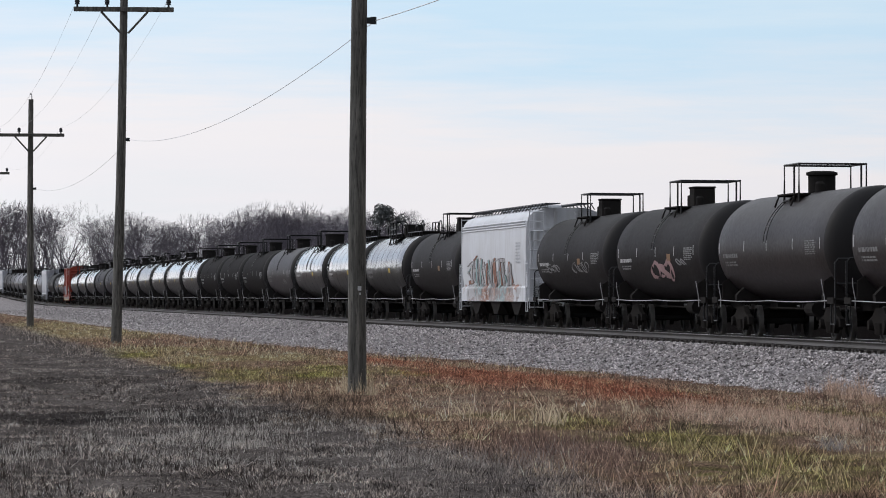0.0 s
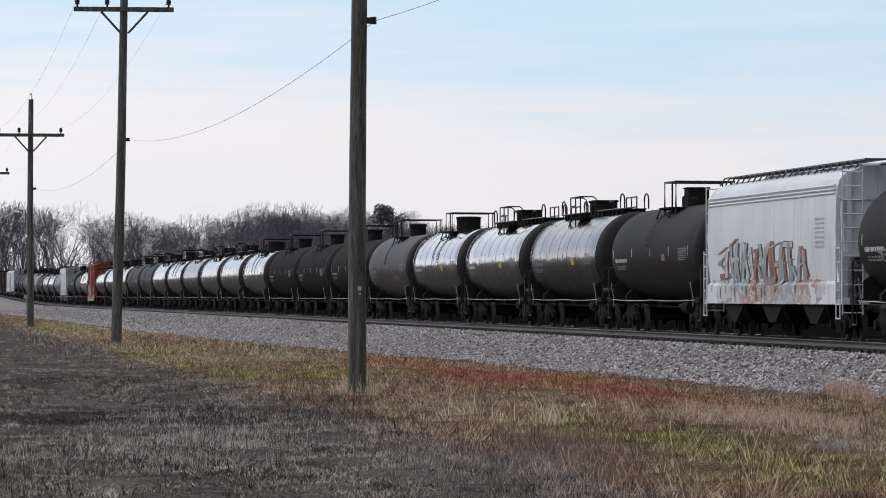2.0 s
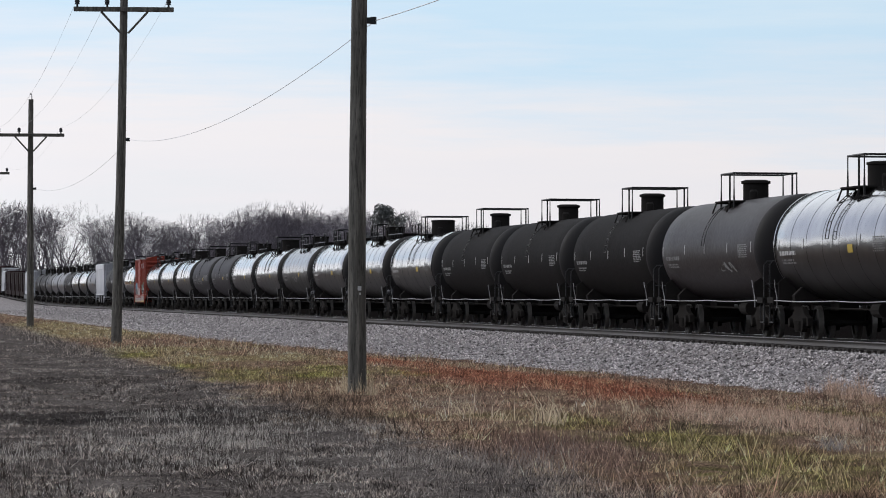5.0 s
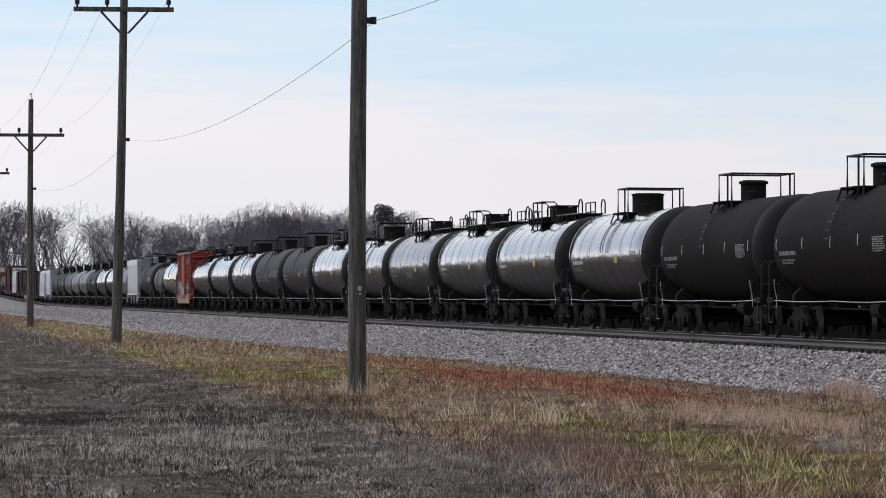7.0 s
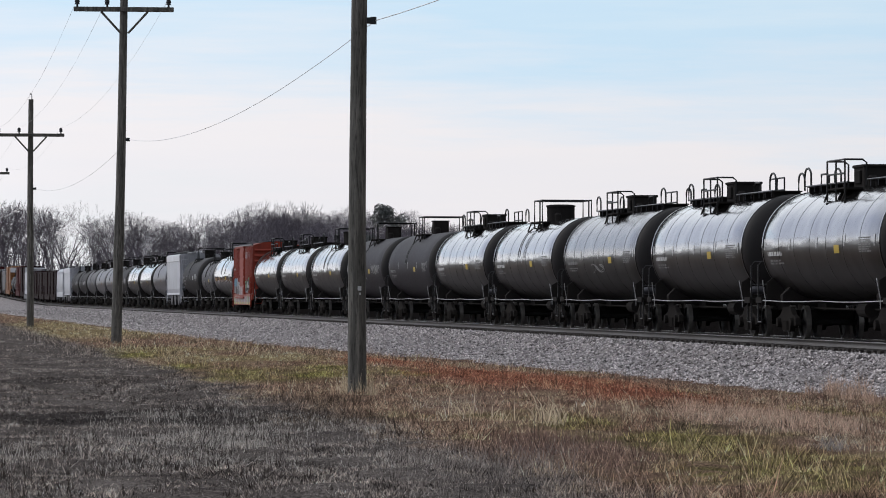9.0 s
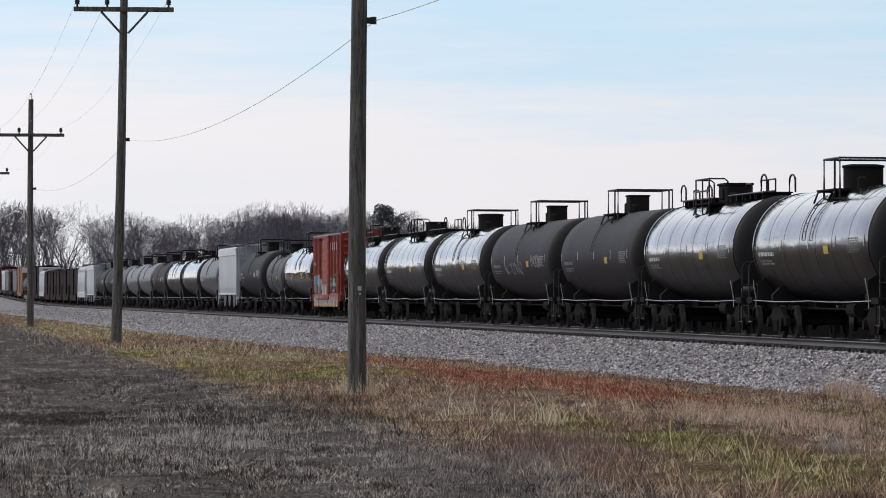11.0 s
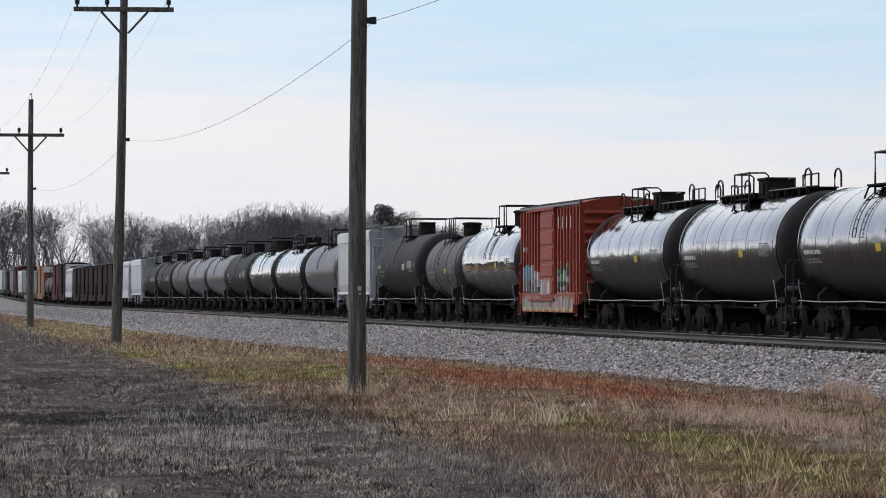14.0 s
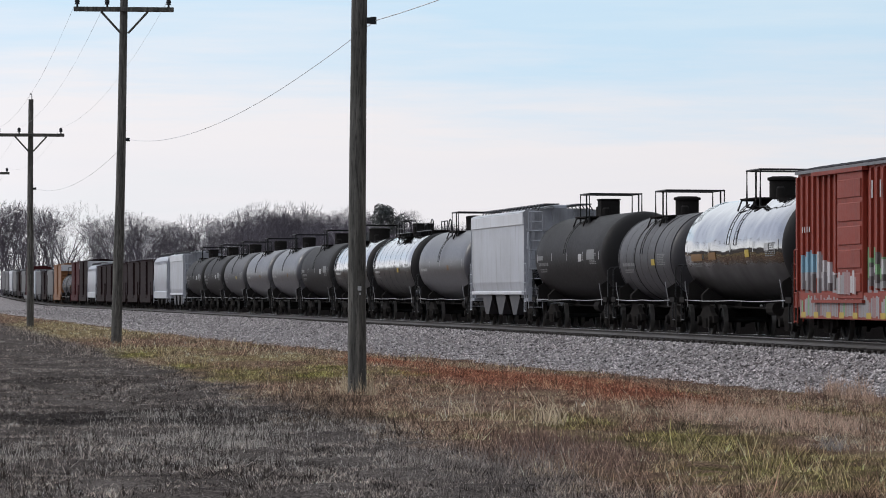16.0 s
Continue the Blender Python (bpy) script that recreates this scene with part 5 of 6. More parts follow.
def tufts(name, label, material, rng, xy, each, radius, high, width, lean, tidy, ribbon=False):
    """Clumps whose blades share height and bend."""
    n = len(xy)
    big = rng.uniform(0.55, 1.3, n) * (0.6 + 0.7 * np.clip(0.5 + lumps(xy[:, 0] * 0.9, xy[:, 1] * 0.35), 0, 1)) * np.where(rng.rand(n) < 0.06, 1.6, 1.0)
    aim = rng.rand(n) * 6.283
    pts = clumped(rng, xy, each, radius)
    k = len(pts)
    B, A = np.repeat(big, each), np.repeat(aim, each)
    h = B * rng.uniform(high[0], high[1], k)
    w = rng.uniform(width[0], width[1], k)
    ln = np.clip(rng.uniform(lean[0], lean[1], k), 0, 0.99)
    a = A + rng.normal(0, tidy, k)
    z = ground_z(pts[:, 0], pts[:, 1])
    b = rng.rand(k) * 6.283
    side = np.stack([np.cos(b), 0.4 * np.sin(b)], -1) * w[:, None] * 0.5
    bend = np.stack([np.cos(a), np.sin(a)], -1)
    tip = pts + bend * (ln * h)[:, None]
    up = np.sqrt(1 - ln ** 2) * h
    foot = [np.column_stack([pts - side, z - 0.02]), np.column_stack([pts + side, z - 0.02])]
    if ribbon:
        # long leaves that rise and then fall over
        knee, over = pts + bend * (0.50 * ln * h)[:, None], tip + bend * (0.10 * ln * h)[:, None]
        rows = [knee + side, knee - side, over + 0.4 * side, over - 0.4 * side]
        zs = [z + 0.66 * up, z + 0.66 * up, z + up, z + up]
        co = np.stack(foot + [np.column_stack([q, w_]) for q, w_ in zip(rows, zs)], 1)
        me = quick_mesh(name, co.reshape(-1, 3), (np.arange(k)[:, None, None] * 6 + np.array([(0, 1, 2, 3), (3, 2, 4, 5)])[None]).reshape(-1, 4))
    else:
        co = np.stack(foot + [np.column_stack([tip, z + up])], 1)
        me = quick_mesh(name, co.reshape(-1, 3), np.arange(k * 3).reshape(k, 3))
    me.materials.append(material)
    return tagged(new(name, me), label, "grass", kind="stuff")


def straw_material(name, dim, bright):
    k = Nodes(name)
    rnd = k.n("NewGeometry").outputs["Random Per Island"]
    col = k.mix(rnd, dim, bright)
    k.color(col)
    k.rough(0.9)
    k.b.inputs["Specular IOR Level"].default_value = 0.0
    tl, mx = k.n("BsdfTranslucent"), k.n("MixShader")
    k.link(col, tl.inputs[0])
    mx.inputs[0].default_value = 0.45
    k.link(k.b.outputs[0], mx.inputs[1])
    k.link(tl.outputs[0], mx.inputs[2])
    k.link(mx.outputs[0], k.t.nodes["Material Output"].inputs[0])
    return k.m


def gaps(rng, xy, bare):
    """Leaves bare, uneven patches between the clumps."""
    u = 0.5 + 0.5 * lumps(xy[:, 0] * 0.8 + 3.0, xy[:, 1] * 0.30) + 0.35 * lumps(xy[:, 0] * 2.2, xy[:, 1] * 0.7 + 5.0)
    return xy[rng.rand(len(xy)) < np.clip(u, bare, 1.0)]


def build_grass():
    blade_m = turf_material("dry_blades", 4.3, True)
    straw_m = straw_material("bleached_straw", (0.32, 0.25, 0.17), (0.88, 0.74, 0.55))
    tan_m = straw_material("tan_straw", (0.20, 0.138, 0.105), (0.80, 0.58, 0.45))
    grey_m = straw_material("grey_straw", (0.10, 0.093, 0.089), (0.72, 0.665, 0.61))
    rng = np.random.RandomState(21)
    xy, d = spread(rng, 34000, 30, 120, 1.05, 4.75, 20.5)
    tufts("verge_grass", "dry tan, rusty and green verge grass beside the ballast", blade_m, rng, gaps(rng, xy, 0.14), 25, 0.17, (0.02, 0.12), (0.006, 0.014), (0.5, 0.99), 2.4)
    xy, d = spread(rng, 2600, 32, 110, 1.05, 6.0, 20.0)
    tufts("tall_verge_grass", "taller tufts of dry grass in the verge", blade_m, rng, gaps(rng, xy, 0.1), 18, 0.12, (0.08, 0.24), (0.006, 0.013), (0.25, 0.96), 1.8)
    xy, d = spread(rng, 24000, 120, 420, 1.5, 4.75, 20.5)
    tufts("far_verge_grass", "dry grass of the verge farther along the line", blade_m, rng, gaps(rng, xy, 0.3), 22, 0.35, (0.04, 0.19), (0.012, 0.028), (0.35, 0.97), 2.0)
    xy, d = spread(rng, 52000, 30, 110, 1.15, 19.3, 60)
    tufts("stubble", "short grey-brown stubble and straw on the harvested field", blade_m, rng, gaps(rng, xy, 0.6), 15, 0.19, (0.015, 0.055), (0.008, 0.02), (0.70, 0.99), 2.4)
    xy, d = spread(rng, 9000, 30, 110, 1.1, 19.3, 60)
    tufts("loose_straw", "bleached loose straw lying on the field", grey_m, rng, gaps(rng, xy, 0.5), 8, 0.25, (0.04, 0.13), (0.006, 0.013), (0.84, 0.99), 2.5)
    x, y = rng.uniform(-4.4, 1.6, 7500), rng.uniform(41.0, 60.0, 7500)
    xy = np.column_stack([x, y])[off_line(x, y)[0] > 19.6]
    tufts("standing_stubble", "pale upright stubble in the harvested field", grey_m, rng, gaps(rng, xy, 0.1), 5, 0.11, (0.025, 0.085), (0.006, 0.012), (0.1, 0.85), 1.9)
    xy, d = spread(rng, 16000, 110, 330, 1.4, 19.3, 70)
    tufts("far_stubble", "stubble farther out on the harvested field", blade_m, rng, gaps(rng, xy, 0.6), 14, 0.35, (0.03, 0.11), (0.012, 0.03), (0.75, 0.985), 2.2)
    stalk_m = plain("dead_stalk", (0.040, 0.030, 0.025), 0.9)
    xy, d = spread(rng, 9000, 33, 90, 1.0, 19.3, 45)
    tufts("stubs", "short dark cut stubs in the field", stalk_m, rng, gaps(rng, xy, 0.1), 4, 0.035, (0.04, 0.11), (0.008, 0.017), (0.0, 0.5), 1.8)
    xy, d = spread(rng, 520, 45, 150, 1.1, 6.2, 19.5)
    tufts("weed_stalks", "thin dark dead weed stalks standing in the verge", stalk_m, rng, xy, 2, 0.15, (0.15, 0.42), (0.008, 0.013), (0.0, 0.25), 2.0)
    # dead weeds along the foot of the ballast, straggling over its edge
    weed_m = straw_material("russet_weeds", (0.050, 0.034, 0.030), (0.30, 0.20, 0.165))
    xy, d = spread(rng, 9000, 60, 260, 1.2, 4.0, 6.4)
    tufts("edge_weeds", "dead russet weeds along the foot of the ballast", weed_m, rng, gaps(rng, xy, 0.1), 12, 0.22, (0.06, 0.34), (0.008, 0.018), (0.05, 0.85), 2.0)
    x, y = rng.uniform(0.4, 2.2, 420), rng.uniform(39.0, 50.0, 420)
    spots = np.column_stack([x, y])[((x - 1.3) / 0.9) ** 2 + ((y - 44.5) / 5.0) ** 2 < rng.uniform(0.3, 1.2, 420)]
    tufts("russet_weeds", "low russet weeds on the verge", weed_m, rng, spots, 12, 0.14, (0.05, 0.17), (0.005, 0.011), (0.1, 0.95), 2.0)
    # dense grey weeds where the field meets the verge
    grey_weed_m = straw_material("grey_weeds", (0.085, 0.074, 0.071), (0.44, 0.385, 0.35))
    spots = np.column_stack([rng.uniform(-0.5, 1.35, 420), rng.uniform(35.5, 44.0, 420)])
    tufts("grey_weeds", "dense grey dead weeds at the edge of the field", grey_weed_m, rng, gaps(rng, spots, 0.3), 16, 0.15, (0.04, 0.17), (0.004, 0.009), (0.1, 0.95), 2.0)
    # a grey heap of cut brushwood
    brush_m = straw_material("grey_brushwood", (0.12, 0.108, 0.105), (0.46, 0.43, 0.41))
    spots = np.column_stack([rng.normal(4.05, 0.13, 12), rng.normal(46.2, 0.5, 12)])
    tufts("brush_heap", "small heap of grey cut brushwood", brush_m, rng, spots, 18, 0.12, (0.16, 0.38), (0.006, 0.011), (0.6, 0.97), 1.0)
    # tall bleached bunches standing out of the verge
    spots = np.array([(0.12, 58.6), (0.26, 59.0), (0.38, 58.8), (1.22, 55.0), (1.36, 55.4), (1.46, 55.8), (1.30, 57.5), (0.75, 56.0), (2.6, 62.0)])
    tufts("straw_bunch", "tall bleached straw bunches on the verge", straw_m, rng, spots, 26, 0.20, (0.12, 0.38), (0.006, 0.012), (0.3, 0.98), 1.3, True)
    x, y = rng.uniform(3.0, 5.6, 750), rng.uniform(50.0, 64.0, 750)
    spots = np.column_stack([x, y])[((x - 4.2) / 1.3) ** 2 + ((y - 57.0) / 7.0) ** 2 < rng.uniform(0.4, 1.2, 750)]
    tufts("tan_grass", "upright tan grass in a patch of the verge", tan_m, rng, gaps(rng, spots, 0.1), 14, 0.13, (0.05, 0.28), (0.007, 0.014), (0.35, 0.97), 2.0)
    spots = np.column_stack([rng.normal(8.5, 0.42, 22), rng.normal(95.0, 3.0, 22)])
    tufts("tan_bush", "tan grass bush at the foot of the ballast", tan_m, rng, spots, 40, 0.16, (0.16, 0.52), (0.010, 0.018), (0.05, 0.8), 1.6)
    # grass grown up round the foot of the nearest pole
    a = rng.rand(26) * 6.283
    spots = np.column_stack([-1.39 + 0.26 * np.cos(a), 72.0 + 0.26 * np.sin(a)])
    tufts("pole_grass", "dry grass round the foot of the pole", straw_m, rng, spots, 10, 0.06, (0.10, 0.38), (0.007, 0.012), (0.0, 0.5), 1.2)


build_grass()


# ---- pole line ----
def wood_material():
    k = Nodes("weathered_pole_wood")
    v = k.own()
    grain = k.noise(v, 14.0, 6, stretch=(1, 1, 0.06))
    big = k.noise(v, 1.2, 4, stretch=(1, 1, 0.3))
    col = k.ramp(grain, [(0.3, (0.030, 0.028, 0.026)), (0.48, (0.084, 0.078, 0.071)), (0.66, (0.185, 0.173, 0.157))])
    col = k.mix(k.math("MULTIPLY", big, 0.5), col, (0.078, 0.077, 0.063))
    check = k.noise(v, 42.0, 5, stretch=(1, 1, 0.10), rough=0.7)
    col = k.mix(1.0, col, k.ramp(check, [(0.36, (0.35, 0.34, 0.33)), (0.5, (1.0, 1.0, 1.0)), (0.68, (1.2, 1.19, 1.15))]), "MULTIPLY")
    k.color(col)
    k.rough(0.85)
    k.bump(k.mix(0.5, grain, check), 0.9, 0.02)
    return k.m


M["pole"] = wood_material()
M["glass"] = plain("dark_insulator", (0.02, 0.022, 0.025), 0.2)
M["wire"] = plain("wire", (0.78, 0.78, 0.79), 0.6)


def utility_pole(base, top_xy, height, arm_z, cable_z, arms=True, r0=0.16, label="weathered wooden utility pole with a crossarm and braces"):
    """base (x, y); top_xy the lean of the top; returns the pole and where wires fasten."""
    x, y = base
    z = float(ground_z(np.array([x]), np.array([y]))[0])
    pole = tagged(new("utility_pole"), label, "utility pole", "pole line along the railway")
    pole.location = (x, y, z)
    rng = random.Random(int(y))
    bm = bmesh.new()
    pts, rr = [], []
    for i in range(17):
        u = i / 16
        h = -0.6 + (height + 0.6) * u
        pts.append((top_xy[0] * max(h, 0) / height + 0.012 * math.sin(7 * u + y), top_xy[1] * max(h, 0) / height, h))
        rr.append(r0 * (1 - 0.34 * u) * (1.08 if i == 0 else 1) + rng.uniform(-0.003, 0.003))
    tube(bm, pts, rr, 16)
    part("shaft", bm, M["pole"], pole, smooth=True)

    def at(h):
        return Vector((top_xy[0] * h / height, top_xy[1] * h / height, h))

    line = math.degrees(0.1275)
    turn = Matrix.Rotation(radians(line), 4, "Z")
    ends = []
    if arms:
        c = at(arm_z)
        bm = bmesh.new()
        box(bm, -1.70, 1.65, -0.20 - 0.06, -0.20 + 0.06, -0.08, 0.08, 0.014)
        arm = part("crossarm", bm, M["pole"], pole, "weathered wooden crossarm")
        arm.matrix_basis = Matrix.Translation(c) @ turn
        for s in (-1, 1):
            bm = bmesh.new()
            tube(bm, [(s * 0.78, -0.20, -0.08), (s * 0.12, -0.16, -0.80)], 0.042, 6)
            part("arm_brace", bm, M["pole"], pole).matrix_basis = Matrix.Translation(c) @ turn
        for xx in (-1.58, -0.58, 1.48):
            bm = bmesh.new()
            lathe(bm, [(0.07, 0.0), (0.07, 0.035), (0.15, 0.035), (0.16, 0.085), (0.22, 0.07), (0.24, 0.09), (0.34, 0.065), (0.38, 0.0)], "z", 10, (xx, -0.20, 0))
            part("insulator", bm, M["glass"], arm, "dark pin insulator")
            ends.append(Matrix.Translation(pole.location) @ Matrix.Translation(c) @ turn @ Vector((xx, -0.20, 0.36)))
    bm = bmesh.new()
    tube(bm, [(0.05, 0, -0.05), (0.05, 0, 0.22), (0.0, 0, 0.30), (-0.05, 0, 0.24)], 0.022, 6)
    part("top_pin", bm, M["glass"], pole).matrix_basis = Matrix.Translation(at(height))
    c = at(cable_z)
    bm = bmesh.new()
    box(bm, 0.10, 0.24, -0.05, 0.05, -0.05, 0.05, 0.01)
    lathe(bm, [(-0.06, 0.0), (-0.06, 0.05), (0.06, 0.05), (0.06, 0.0)], "z", 8, (0.24, 0, 0))
    b = part("cable_bracket", bm, M["glass"], pole)
    b.matrix_basis = Matrix.Translation(c) @ turn
    hold = Matrix.Translation(pole.location) @ Matrix.Translation(c) @ turn @ Vector((0.27, 0, 0))
    return pole, ends, hold


def wire(name, a, b, sag, r, label):
    pts = [a.lerp(b, i / 40) - Vector((0, 0, sag * 4 * (i / 40) * (1 - i / 40))) for i in range(41)]
    bm = bmesh.new()
    tube(bm, pts, r, 4)
    ob = part(name, bm, M["wire"])
    return tagged(ob, label, "wire", "wires of the pole line")


def build_poles():
    specs = [((8.0, -4.0), (0.0, 0.0), 11.5, 10.2, 6.3, True), ((-1.39, 72.0), (0.045, 0), 11.4, 10.0, 6.08, True), ((-10.95, 149.0), (0.28, 0), 12.6, 11.2, 6.84, True),
             ((-20.45, 220.0), (0.03, 0), 11.38, 9.6, 6.95, True), ((-30.65, 297.0), (0.0, 0), 11.3, 9.78, 7.0, True), ((-41.0, 375.0), (0.0, 0), 11.2, 9.6, 6.9, True)]
    made = [utility_pole(b, t, h, a, c, f, 0.155 if i < 2 else 0.185) for i, (b, t, h, a, c, f) in enumerate(specs)]
    for (pa, ea, ha), (pb, eb, hb) in zip(made, made[1:]):
        wire("cable", ha, hb, 0.65, 0.0075, "grey sagging telephone cable between the poles")
        for u, v in zip(ea, eb):
            wire("wire", u, v, 0.8, 0.0042, "thin line wire between the crossarms")
    # tin tag and notice on the nearest pole
    p = made[1][0]
    bm = bmesh.new()
    box(bm, 0.010, 0.070, -0.160, -0.150, 1.70, 1.77)
    part("metal_tag", bm, M["mark_white"], p, "small white tag nailed to the pole")
    bm = bmesh.new()
    box(bm, 0.035, 0.062, -0.160, -0.150, 1.63, 1.665)
    part("metal_tag", bm, M["mark_white"], p)


build_poles()


def whistle_post():
    p = on_line(460, 5.2)
    z = float(ground_z(np.array([p.x]), np.array([p.y]))[0])
    post = thing("trackside_sign", "small white sign plate on a thin steel post", "sign")
    post.location = (p.x, p.y, z)
    bm = bmesh.new()
    tube(bm, [(0, 0, -0.3), (0, 0, 2.1)], 0.05, 6)
    part("post", bm, M["pale_steel"], post)
    bm = bmesh.new()
    box(bm, -0.28, 0.28, -0.08, -0.05, 1.75, 2.15, 0.01)
    part("plate", bm, M["mark_white"], post)


whistle_post()


def distant_mast():
    mast = thing("distant_mast", "slim pale mast before the woods", "mast")
    mast.location = (-70.0, 795.0, float(ground_z(np.array([-70.0]), np.array([795.0]))[0]))
    bm = bmesh.new()
    tube(bm, [(0, 0, -0.5), (0, 0, 10.6)], [0.14, 0.09], 8)
    part("shaft", bm, M["mark_grey"], mast)
    bm = bmesh.new()
    box(bm, -0.35, 0.35, -0.12, 0.12, 10.5, 10.75, 0.03)
    part("head", bm, M["mark_grey"], mast)


distant_mast()


# ---- bare winter woods behind the line ----
def tree_mesh(seed, height, spread_, levels, density):
    """Tapered trunk, forking limbs that rise to a rounded crown, and twigs, three-sided, in arrays."""
    rng = random.Random(seed)
    segs = []

    def fork(d, tilt, az):
        side = d.cross(Vector((0.31, 0.22, 0.93)))
        side.normalize()
        up = d.cross(side)
        return (d * math.cos(tilt) + (side * math.cos(az) + up * math.sin(az)) * math.sin(tilt)).normalized()

    def grow(p, d, length, r, level):
        n = 3 if level < 4 else 2
        q = p
        for i in range(n):
            wig = 0.13 if level else 0.04
            d = (d + Vector((rng.uniform(-wig, wig), rng.uniform(-wig, wig), rng.uniform(-0.02, 0.09)))).normalized()
            e = q + d * (length / n)
            ra, rb = r * (1 - 0.35 * i / n), r * (1 - 0.35 * (i + 1) / n)
            segs.append((q, e, ra, rb, level))
            if 0 < level < levels and rng.random() < 0.8:
                grow(q.lerp(e, rng.random()), fork(d, rng.uniform(0.5, 1.0) * spread_, rng.uniform(0, 6.283)), length * rng.uniform(0.30, 0.46), max(rb * 0.45, 0.030), min(level + 2, levels))
            q = e
        if level < levels:
            kids = density + (1 if level == 0 or rng.random() < 0.25 else 0)
            az = rng.uniform(0, 6.283)
            for c in range(kids):
                grow(q, fork(d, rng.uniform(0.30, 0.62) * spread_ * (0.62 if level < 2 else 1.0), az + 6.283 * c / kids + rng.uniform(-0.4, 0.4)), length * rng.uniform(0.64, 0.82), max(r * rng.uniform(0.52, 0.66), 0.030), level + 1)

    grow(Vector((0, 0, -0.5)), Vector((0, 0, 1)), height * 0.27, height * 0.011 + 0.05, 0)
    A = np.array([s[0] for s in segs])
    B = np.array([s[1] for s in segs])
    ra, rb = np.array([s[2] for s in segs]), np.array([s[3] for s in segs])
    D = B - A
    D /= np.linalg.norm(D, axis=1)[:, None] + 1e-9
    U = np.cross(D, np.array([0.3, 0.5, 0.81]))
    U /= np.linalg.norm(U, axis=1)[:, None] + 1e-9
    V = np.cross(D, U)
    rings = []
    for P, r in ((A, ra), (B, rb)):
        for j in range(3):
            a = 2.094 * j
            rings.append(P + r[:, None] * (math.cos(a) * U + math.sin(a) * V))
    co = np.stack(rings, 1)
    co *= height / co[:, :, 2].max()
    thick = np.array([s[4] < 3 for s in segs])
    # limbs are three-sided, twigs single slivers
    limb, twig = co[thick], co[~thick][:, (0, 1, 3)]
    prism = np.array([(0, 1, 4), (0, 4, 3), (1, 2, 5), (1, 5, 4), (2, 0, 3), (2, 3, 5)])
    faces = np.concatenate([(np.arange(len(limb))[:, None, None] * 6 + prism[None]).reshape(-1, 3), len(limb) * 6 + np.arange(len(twig) * 3).reshape(-1, 3)])
    return quick_mesh("tree", np.concatenate([limb.reshape(-1, 3), twig.reshape(-1, 3)]), faces)


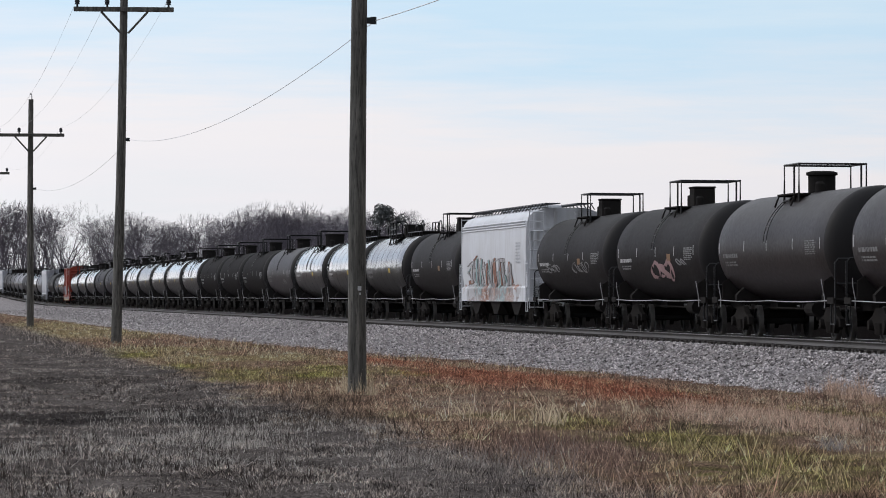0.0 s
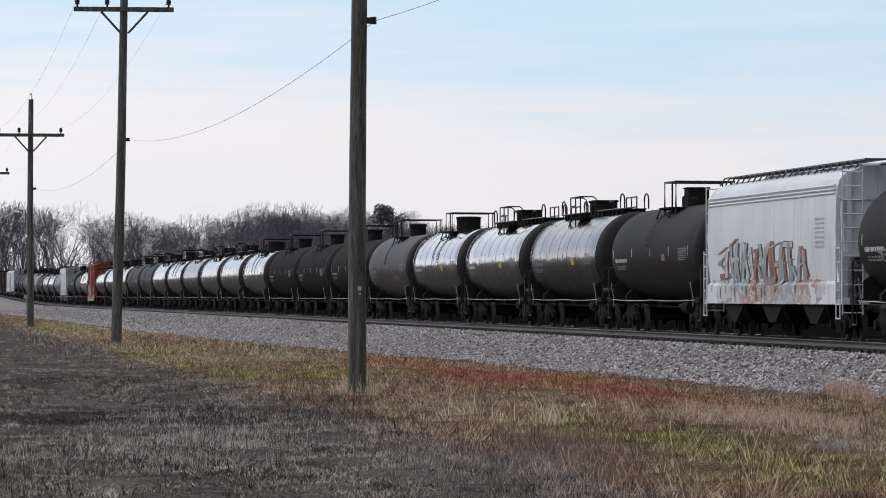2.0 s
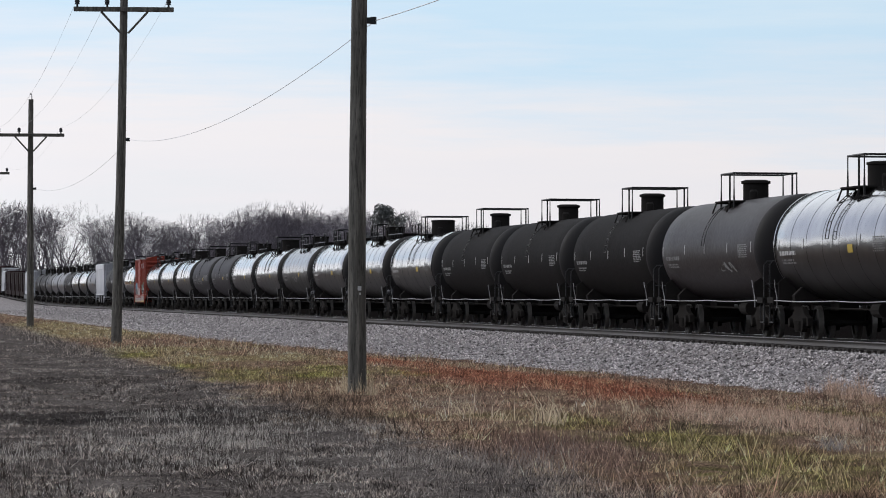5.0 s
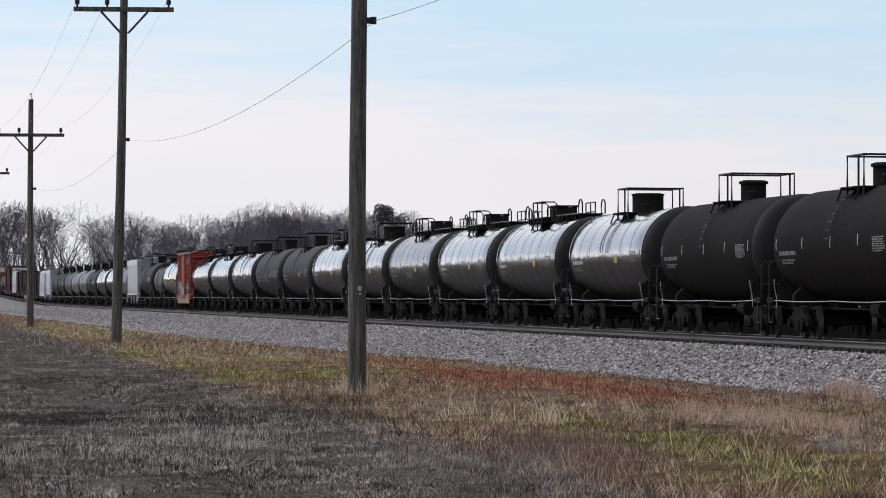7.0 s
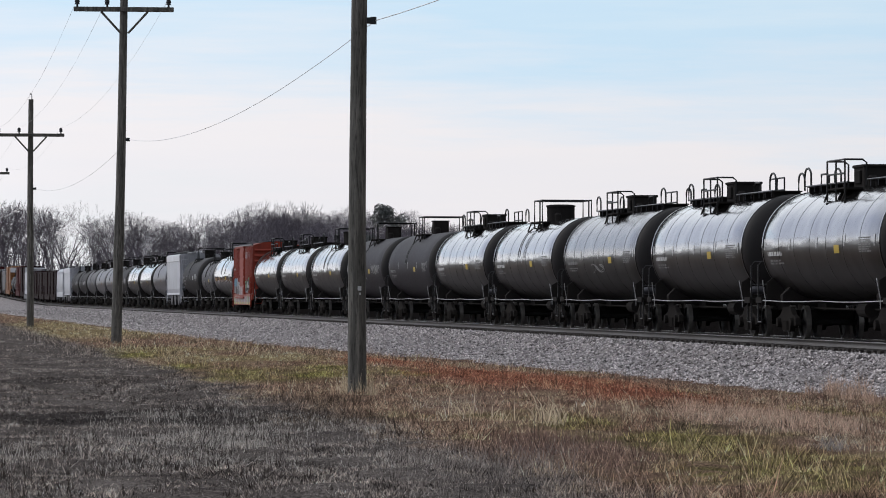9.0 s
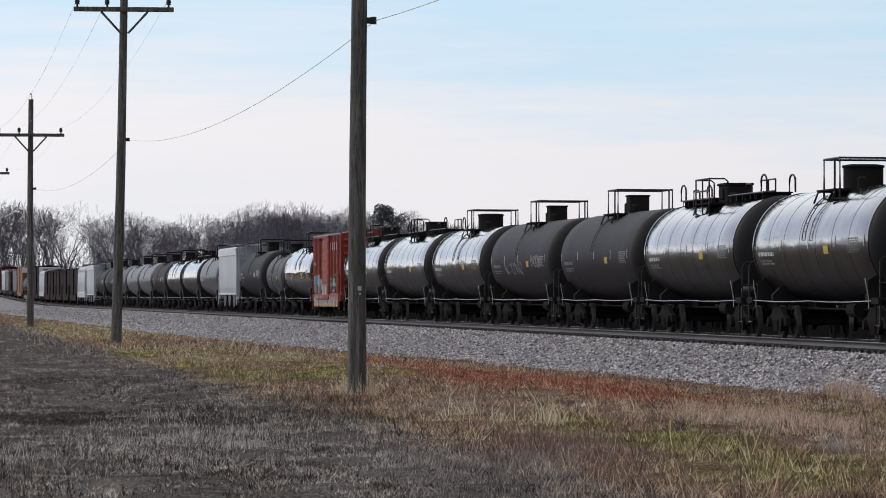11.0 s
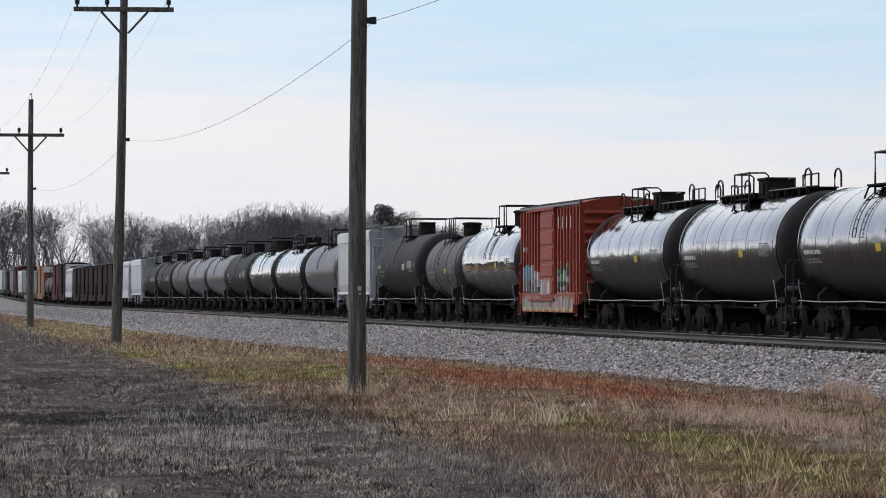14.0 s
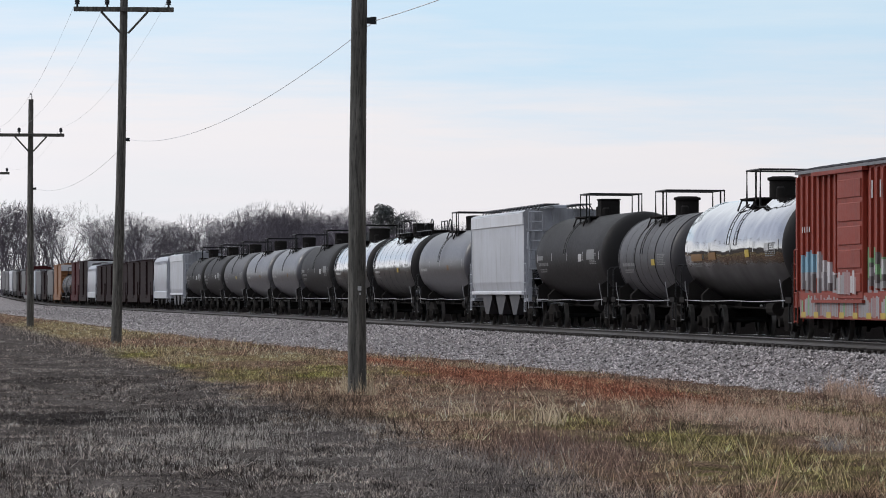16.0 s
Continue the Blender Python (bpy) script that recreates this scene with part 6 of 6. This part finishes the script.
def build_woods():
    # distance haze is put into the bark colours: paler and slightly violet
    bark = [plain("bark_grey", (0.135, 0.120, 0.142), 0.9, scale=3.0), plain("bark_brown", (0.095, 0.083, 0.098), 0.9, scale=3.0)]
    kinds = []
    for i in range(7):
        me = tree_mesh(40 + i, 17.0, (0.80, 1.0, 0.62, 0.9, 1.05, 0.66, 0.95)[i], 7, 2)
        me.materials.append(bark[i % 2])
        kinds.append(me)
    rng = random.Random(9)

    def bearing(step):
        """Slope across the view of a step along the skyline."""
        return (step - 784) / 7862

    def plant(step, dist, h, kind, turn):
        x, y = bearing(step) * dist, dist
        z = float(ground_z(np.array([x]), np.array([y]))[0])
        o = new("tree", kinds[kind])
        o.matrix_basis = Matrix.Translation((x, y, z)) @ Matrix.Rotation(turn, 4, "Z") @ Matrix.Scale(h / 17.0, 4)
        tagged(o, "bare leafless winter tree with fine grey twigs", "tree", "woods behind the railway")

    # crown heights along the skyline, with a gap left of the second pole
    marks = [-60, 20, 95, 140, 150, 168, 178, 225, 262, 300, 340, 372, 410, 450, 510, 560, 640, 690, 715, 745, 790, 830, 1040]
    highs = [21.0, 20.6, 21.2, 19.0, 10.0, 10.0, 18.6, 18.9, 17.8, 16.8, 17.2, 19.0, 18.8, 20.8, 21.2, 20.6, 20.6, 20.0, 18.8, 17.8, 18.0, 17.0, 15.5]
    step = -60
    while step < 1040:
        h = float(np.interp(step, marks, highs)) * rng.uniform(0.84, 1.0)
        gap = 11.5 if step < 130 else 12 if step < 182 else 10 if step < 410 else 7.0
        dist = rng.uniform(830, 980)
        if not 128 < step < 182:
            plant(step, dist, 0.965 * h * dist / 890 + 0.3, rng.randrange(7), rng.uniform(0, 6.28))
        step += gap * rng.uniform(0.6, 1.4)
    # lower trees deeper in the wood
    step = 175
    while step < 900:
        h = float(np.interp(step, marks, highs)) * rng.uniform(0.68, 0.86)
        dist = rng.uniform(990, 1060)
        plant(step, dist, h * dist / 890, rng.randrange(7), rng.uniform(0, 6.28))
        step += (11 if step < 410 else 7.5) * rng.uniform(0.6, 1.4)
    # one evergreen stands out of the wood
    rngc = np.random.RandomState(5)
    lobes = np.column_stack([rngc.normal(0, 2.6, 30), rngc.normal(0, 2.6, 30), rngc.uniform(5.5, 18.0, 30)])
    lobes[:, :2] *= np.clip((19.5 - lobes[:, 2:]) / 7.0, 0.2, 1.0)
    pick = rngc.randint(0, 30, 9000)
    off = rngc.normal(0, 1, (9000, 3))
    off *= (rngc.rand(9000, 1) ** 0.4) * 1.5 / np.linalg.norm(off, axis=1)[:, None]
    tri = (lobes[pick] + off * (1.0, 1.0, 0.75))[:, None] + rngc.normal(0, 0.15, (9000, 3, 3))
    me = quick_mesh("crown", tri.reshape(-1, 3), np.arange(27000).reshape(9000, 3))
    me.materials.append(plain("evergreen_needles", (0.12, 0.125, 0.125), 0.9, scale=2.0))
    ever = thing("evergreen_tree", "dark evergreen tree among bare winter trees", "tree")
    ever.location = (bearing(682) * 815, 815, float(ground_z(np.array([bearing(682) * 815]), np.array([815.0]))[0]) - 0.4)
    new("crown", me).parent = ever
    bm = bmesh.new()
    tube(bm, [(0, 0, -0.5), (0, 0, 9.0), (0.1, 0, 17.5)], [0.3, 0.18, 0.03], 7)
    part("trunk", bm, bark[1], ever)
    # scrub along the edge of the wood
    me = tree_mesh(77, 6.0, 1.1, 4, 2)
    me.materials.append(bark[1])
    step = -60
    while step < 1000:
        dist = rng.uniform(800, 830)
        x = bearing(step) * dist
        z = float(ground_z(np.array([x]), np.array([dist]))[0])
        o = new("shrub", me)
        o.matrix_basis = Matrix.Translation((x, dist, z)) @ Matrix.Rotation(rng.uniform(0, 6.28), 4, "Z") @ Matrix.Scale(rng.uniform(1.0, 1.9), 4)
        tagged(o, "bare brown scrub at the edge of the wood", "shrub", "scrub before the woods")
        step += rng.uniform(6, 10)


build_woods()


# ---- the train ----
GLOSS = "glossy black tank car with a ladder frame over its top platform"
WALK = "glossy black tank car with a long top walkway and hoops"
DARK = "dull black tank car with faded stencils"
GREY = "dusty grey tank car with a framed top platform"


def build_train():
    """Every car with its middle's place along the line at the start of the clip."""
    fleet = []
    proto = {}

    def put(key, make, mid):
        if key not in proto:
            proto[key] = make()
            fleet.append((proto[key], mid))
        else:
            fleet.append((copy_thing(proto[key], Matrix()), mid))
        return fleet[-1][0]

    def tank(kind, ring):
        k = {"A": lambda: tank_car(GLOSS, M["gloss"], "ladder", marks=1), "B": lambda: tank_car(WALK, M["gloss"], "walkway", marks=3),
             "C": lambda: tank_car("dusty black tank car with a long top walkway and hoops", M["dusty_gloss"], "walkway", marks=3),
             "D": lambda: tank_car(DARK, M["satin"], "frame", marks=6, seams=False), "E": lambda: tank_car(DULL, M["faded"], "frame", marks=2, seams=False),
             "F": lambda: tank_car("dusty taupe-black tank car with a side ladder", M["taupe"], "frame", marks=6, seams=False), "S": lambda: tank_car("sooty black tank car with pale stencils", M["sooty"], "frame", marks=8, seams=False),
             "P": lambda: tank_car("plum-black tank car with a side ladder", M["plum"], "frame", marks=5, seams=False), "G": lambda: tank_car(GREY, M["grey"], "frame", marks=4, seams=False),
             "H": lambda: tank_car(GREY, M["slate"], "frame", marks=7, seams=False)}[kind]
        return put(kind, k, ring - 7.4)

    for kind, ring in zip("FFSS", (3.8, 22.1, 40.2, 58.0)):
        tank(kind, ring)
    put("hop1", lambda: hopper_car("weathered white covered hopper car with graffiti along its curved side", M["white_tagged"], length=20.2, body=18.0, tags=True), 69.65)
    for kind, ring in zip("SCBAFDDDABBCABPPABB", (96.1, 114.3, 132.3, 150.1, 167.8, 185.6, 203.7, 221.7, 240.0, 258.3, 276.2, 294.2, 312.1, 330.0, 347.5, 365.5, 383.6, 401.5, 419.3)):
        tank(kind, ring)
    put("red", lambda: box_car("red ribbed steel box car with graffiti on its lower side", M["red"], 14.9, 4.66, tags=True), 427.95)
    put("wavy", lambda: tank_car("glossy black tank car with a dented jacket", M["dented"], "frame", 17.9, 14.8, marks=9, seams=False), 444.4)
    put("short", lambda: tank_car("short slate grey tank car with a domed top fitting", M["slate"], "short", 12.7, 9.6, 1.42, 2.40, marks=3), 459.7)
    tank("E", 482.5)
    put("hop2", lambda: hopper_car("pale grey covered hopper car with rust-streaked flat side", M["hopper_grey"], 16.9, 14.4, False, 4.60), 492.5)
    for kind, ring in zip("GBAEGGHEE", (517.4, 535.2, 553.0, 570.8, 588.7, 606.7, 624.5, 642.4, 660.2)):
        tank(kind, ring)
    put("hop2", None, 670.4)
    put("hop1b", lambda: hopper_car("plain pale grey covered hopper car", M["hopper_grey"], 18.4), 689.6)
    brown = lambda: box_car("rust-brown box car with smooth weathered sides", M["brown"], 17.0, 4.4, ribs=False)
    for mid in (708.5, 726.5, 744.0, 761.5, 779.0):
        put("brown", brown, mid)
    put("hop1b", None, 796.8)
    put("brown2", lambda: box_car("tall dark brown box car with a white end band", M["brown"], 18.0, 5.15, ribs=False, white_band=True), 815.0)
    put("maroon", lambda: box_car("tall maroon box car", M["maroon"], 18.6, 5.15, ribs=False), 833.4)
    put("short", None, 849.2)
    put("short", None, 862.0)
    put("orange", lambda: box_car("tall orange box car with a white end band", M["orange"], 20.5, 5.15, ribs=False, white_band=True), 878.8)
    beige = lambda: hopper_car("beige covered hopper car", M["beige"], 18.4, 15.6, False, 4.55)
    for i, mid in enumerate((898.5, 917.0, 935.5, 954.0, 972.5, 991.0, 1009.5, 1028.0, 1046.5, 1065.0, 1083.5)):
        if i in (1, 6):
            put("brown", brown, mid)
        elif i in (3, 8):
            put("hop2", None, mid)
        elif i == 4:
            put("maroon", None, mid)
        else:
            put("beige", beige, mid)
    # scrawls on single cars, by their place in the train
    for place, x, q, wide, tall, colour, seed, loops in ((2, -1.2, -36, 3.8, 28, "spray_rose", 3, 5), (2, 3.6, -18, 1.6, 12, "mark_grey", 4, 2), (3, -5.4, -20, 3.2, 12, "mark_grey", 5, 5),
                                                         (3, 0.8, -22, 3.6, 16, "mark_grey", 6, 5), (20, -3.6, -24, 4.4, 24, "mark_grey", 7, 7), (20, 3.4, -12, 2.4, 18, "mark_grey", 8, 4),
                                                         (9, 2.0, -26, 2.2, 12, "mark_grey", 9, 3), (16, -1.5, -24, 2.4, 16, "mark_grey", 12, 3)):
        shell = [o for o in fleet[place][0].children if o.name.startswith("tank_shell")][0]
        scribble(shell, 1.52, 2.54, x, q, wide, tall, M[colour], seed, loops, 3.2 if colour == "spray_rose" else 1.0)
    return fleet


FLEET = build_train()


def motions():
    """The train rolls towards the camera's side, slowing slightly."""
    for car, mid in FLEET:
        rows = []
        for i in range(17):
            t = float(i)
            s = mid - (27.611 * t - 0.0718 * t * t + 0.00021 * t ** 3)
            a, b = on_line(s - 6.0), on_line(s + 6.0)
            d = (a - b).normalized()
            side = Vector((0, 0, 1)).cross(d).normalized()
            up = d.cross(side)
            m = Matrix((d, side, up)).transposed().to_4x4()
            m.translation = (a + b) / 2
            rows.append((t, m))
        walk(car, rows)


motions()
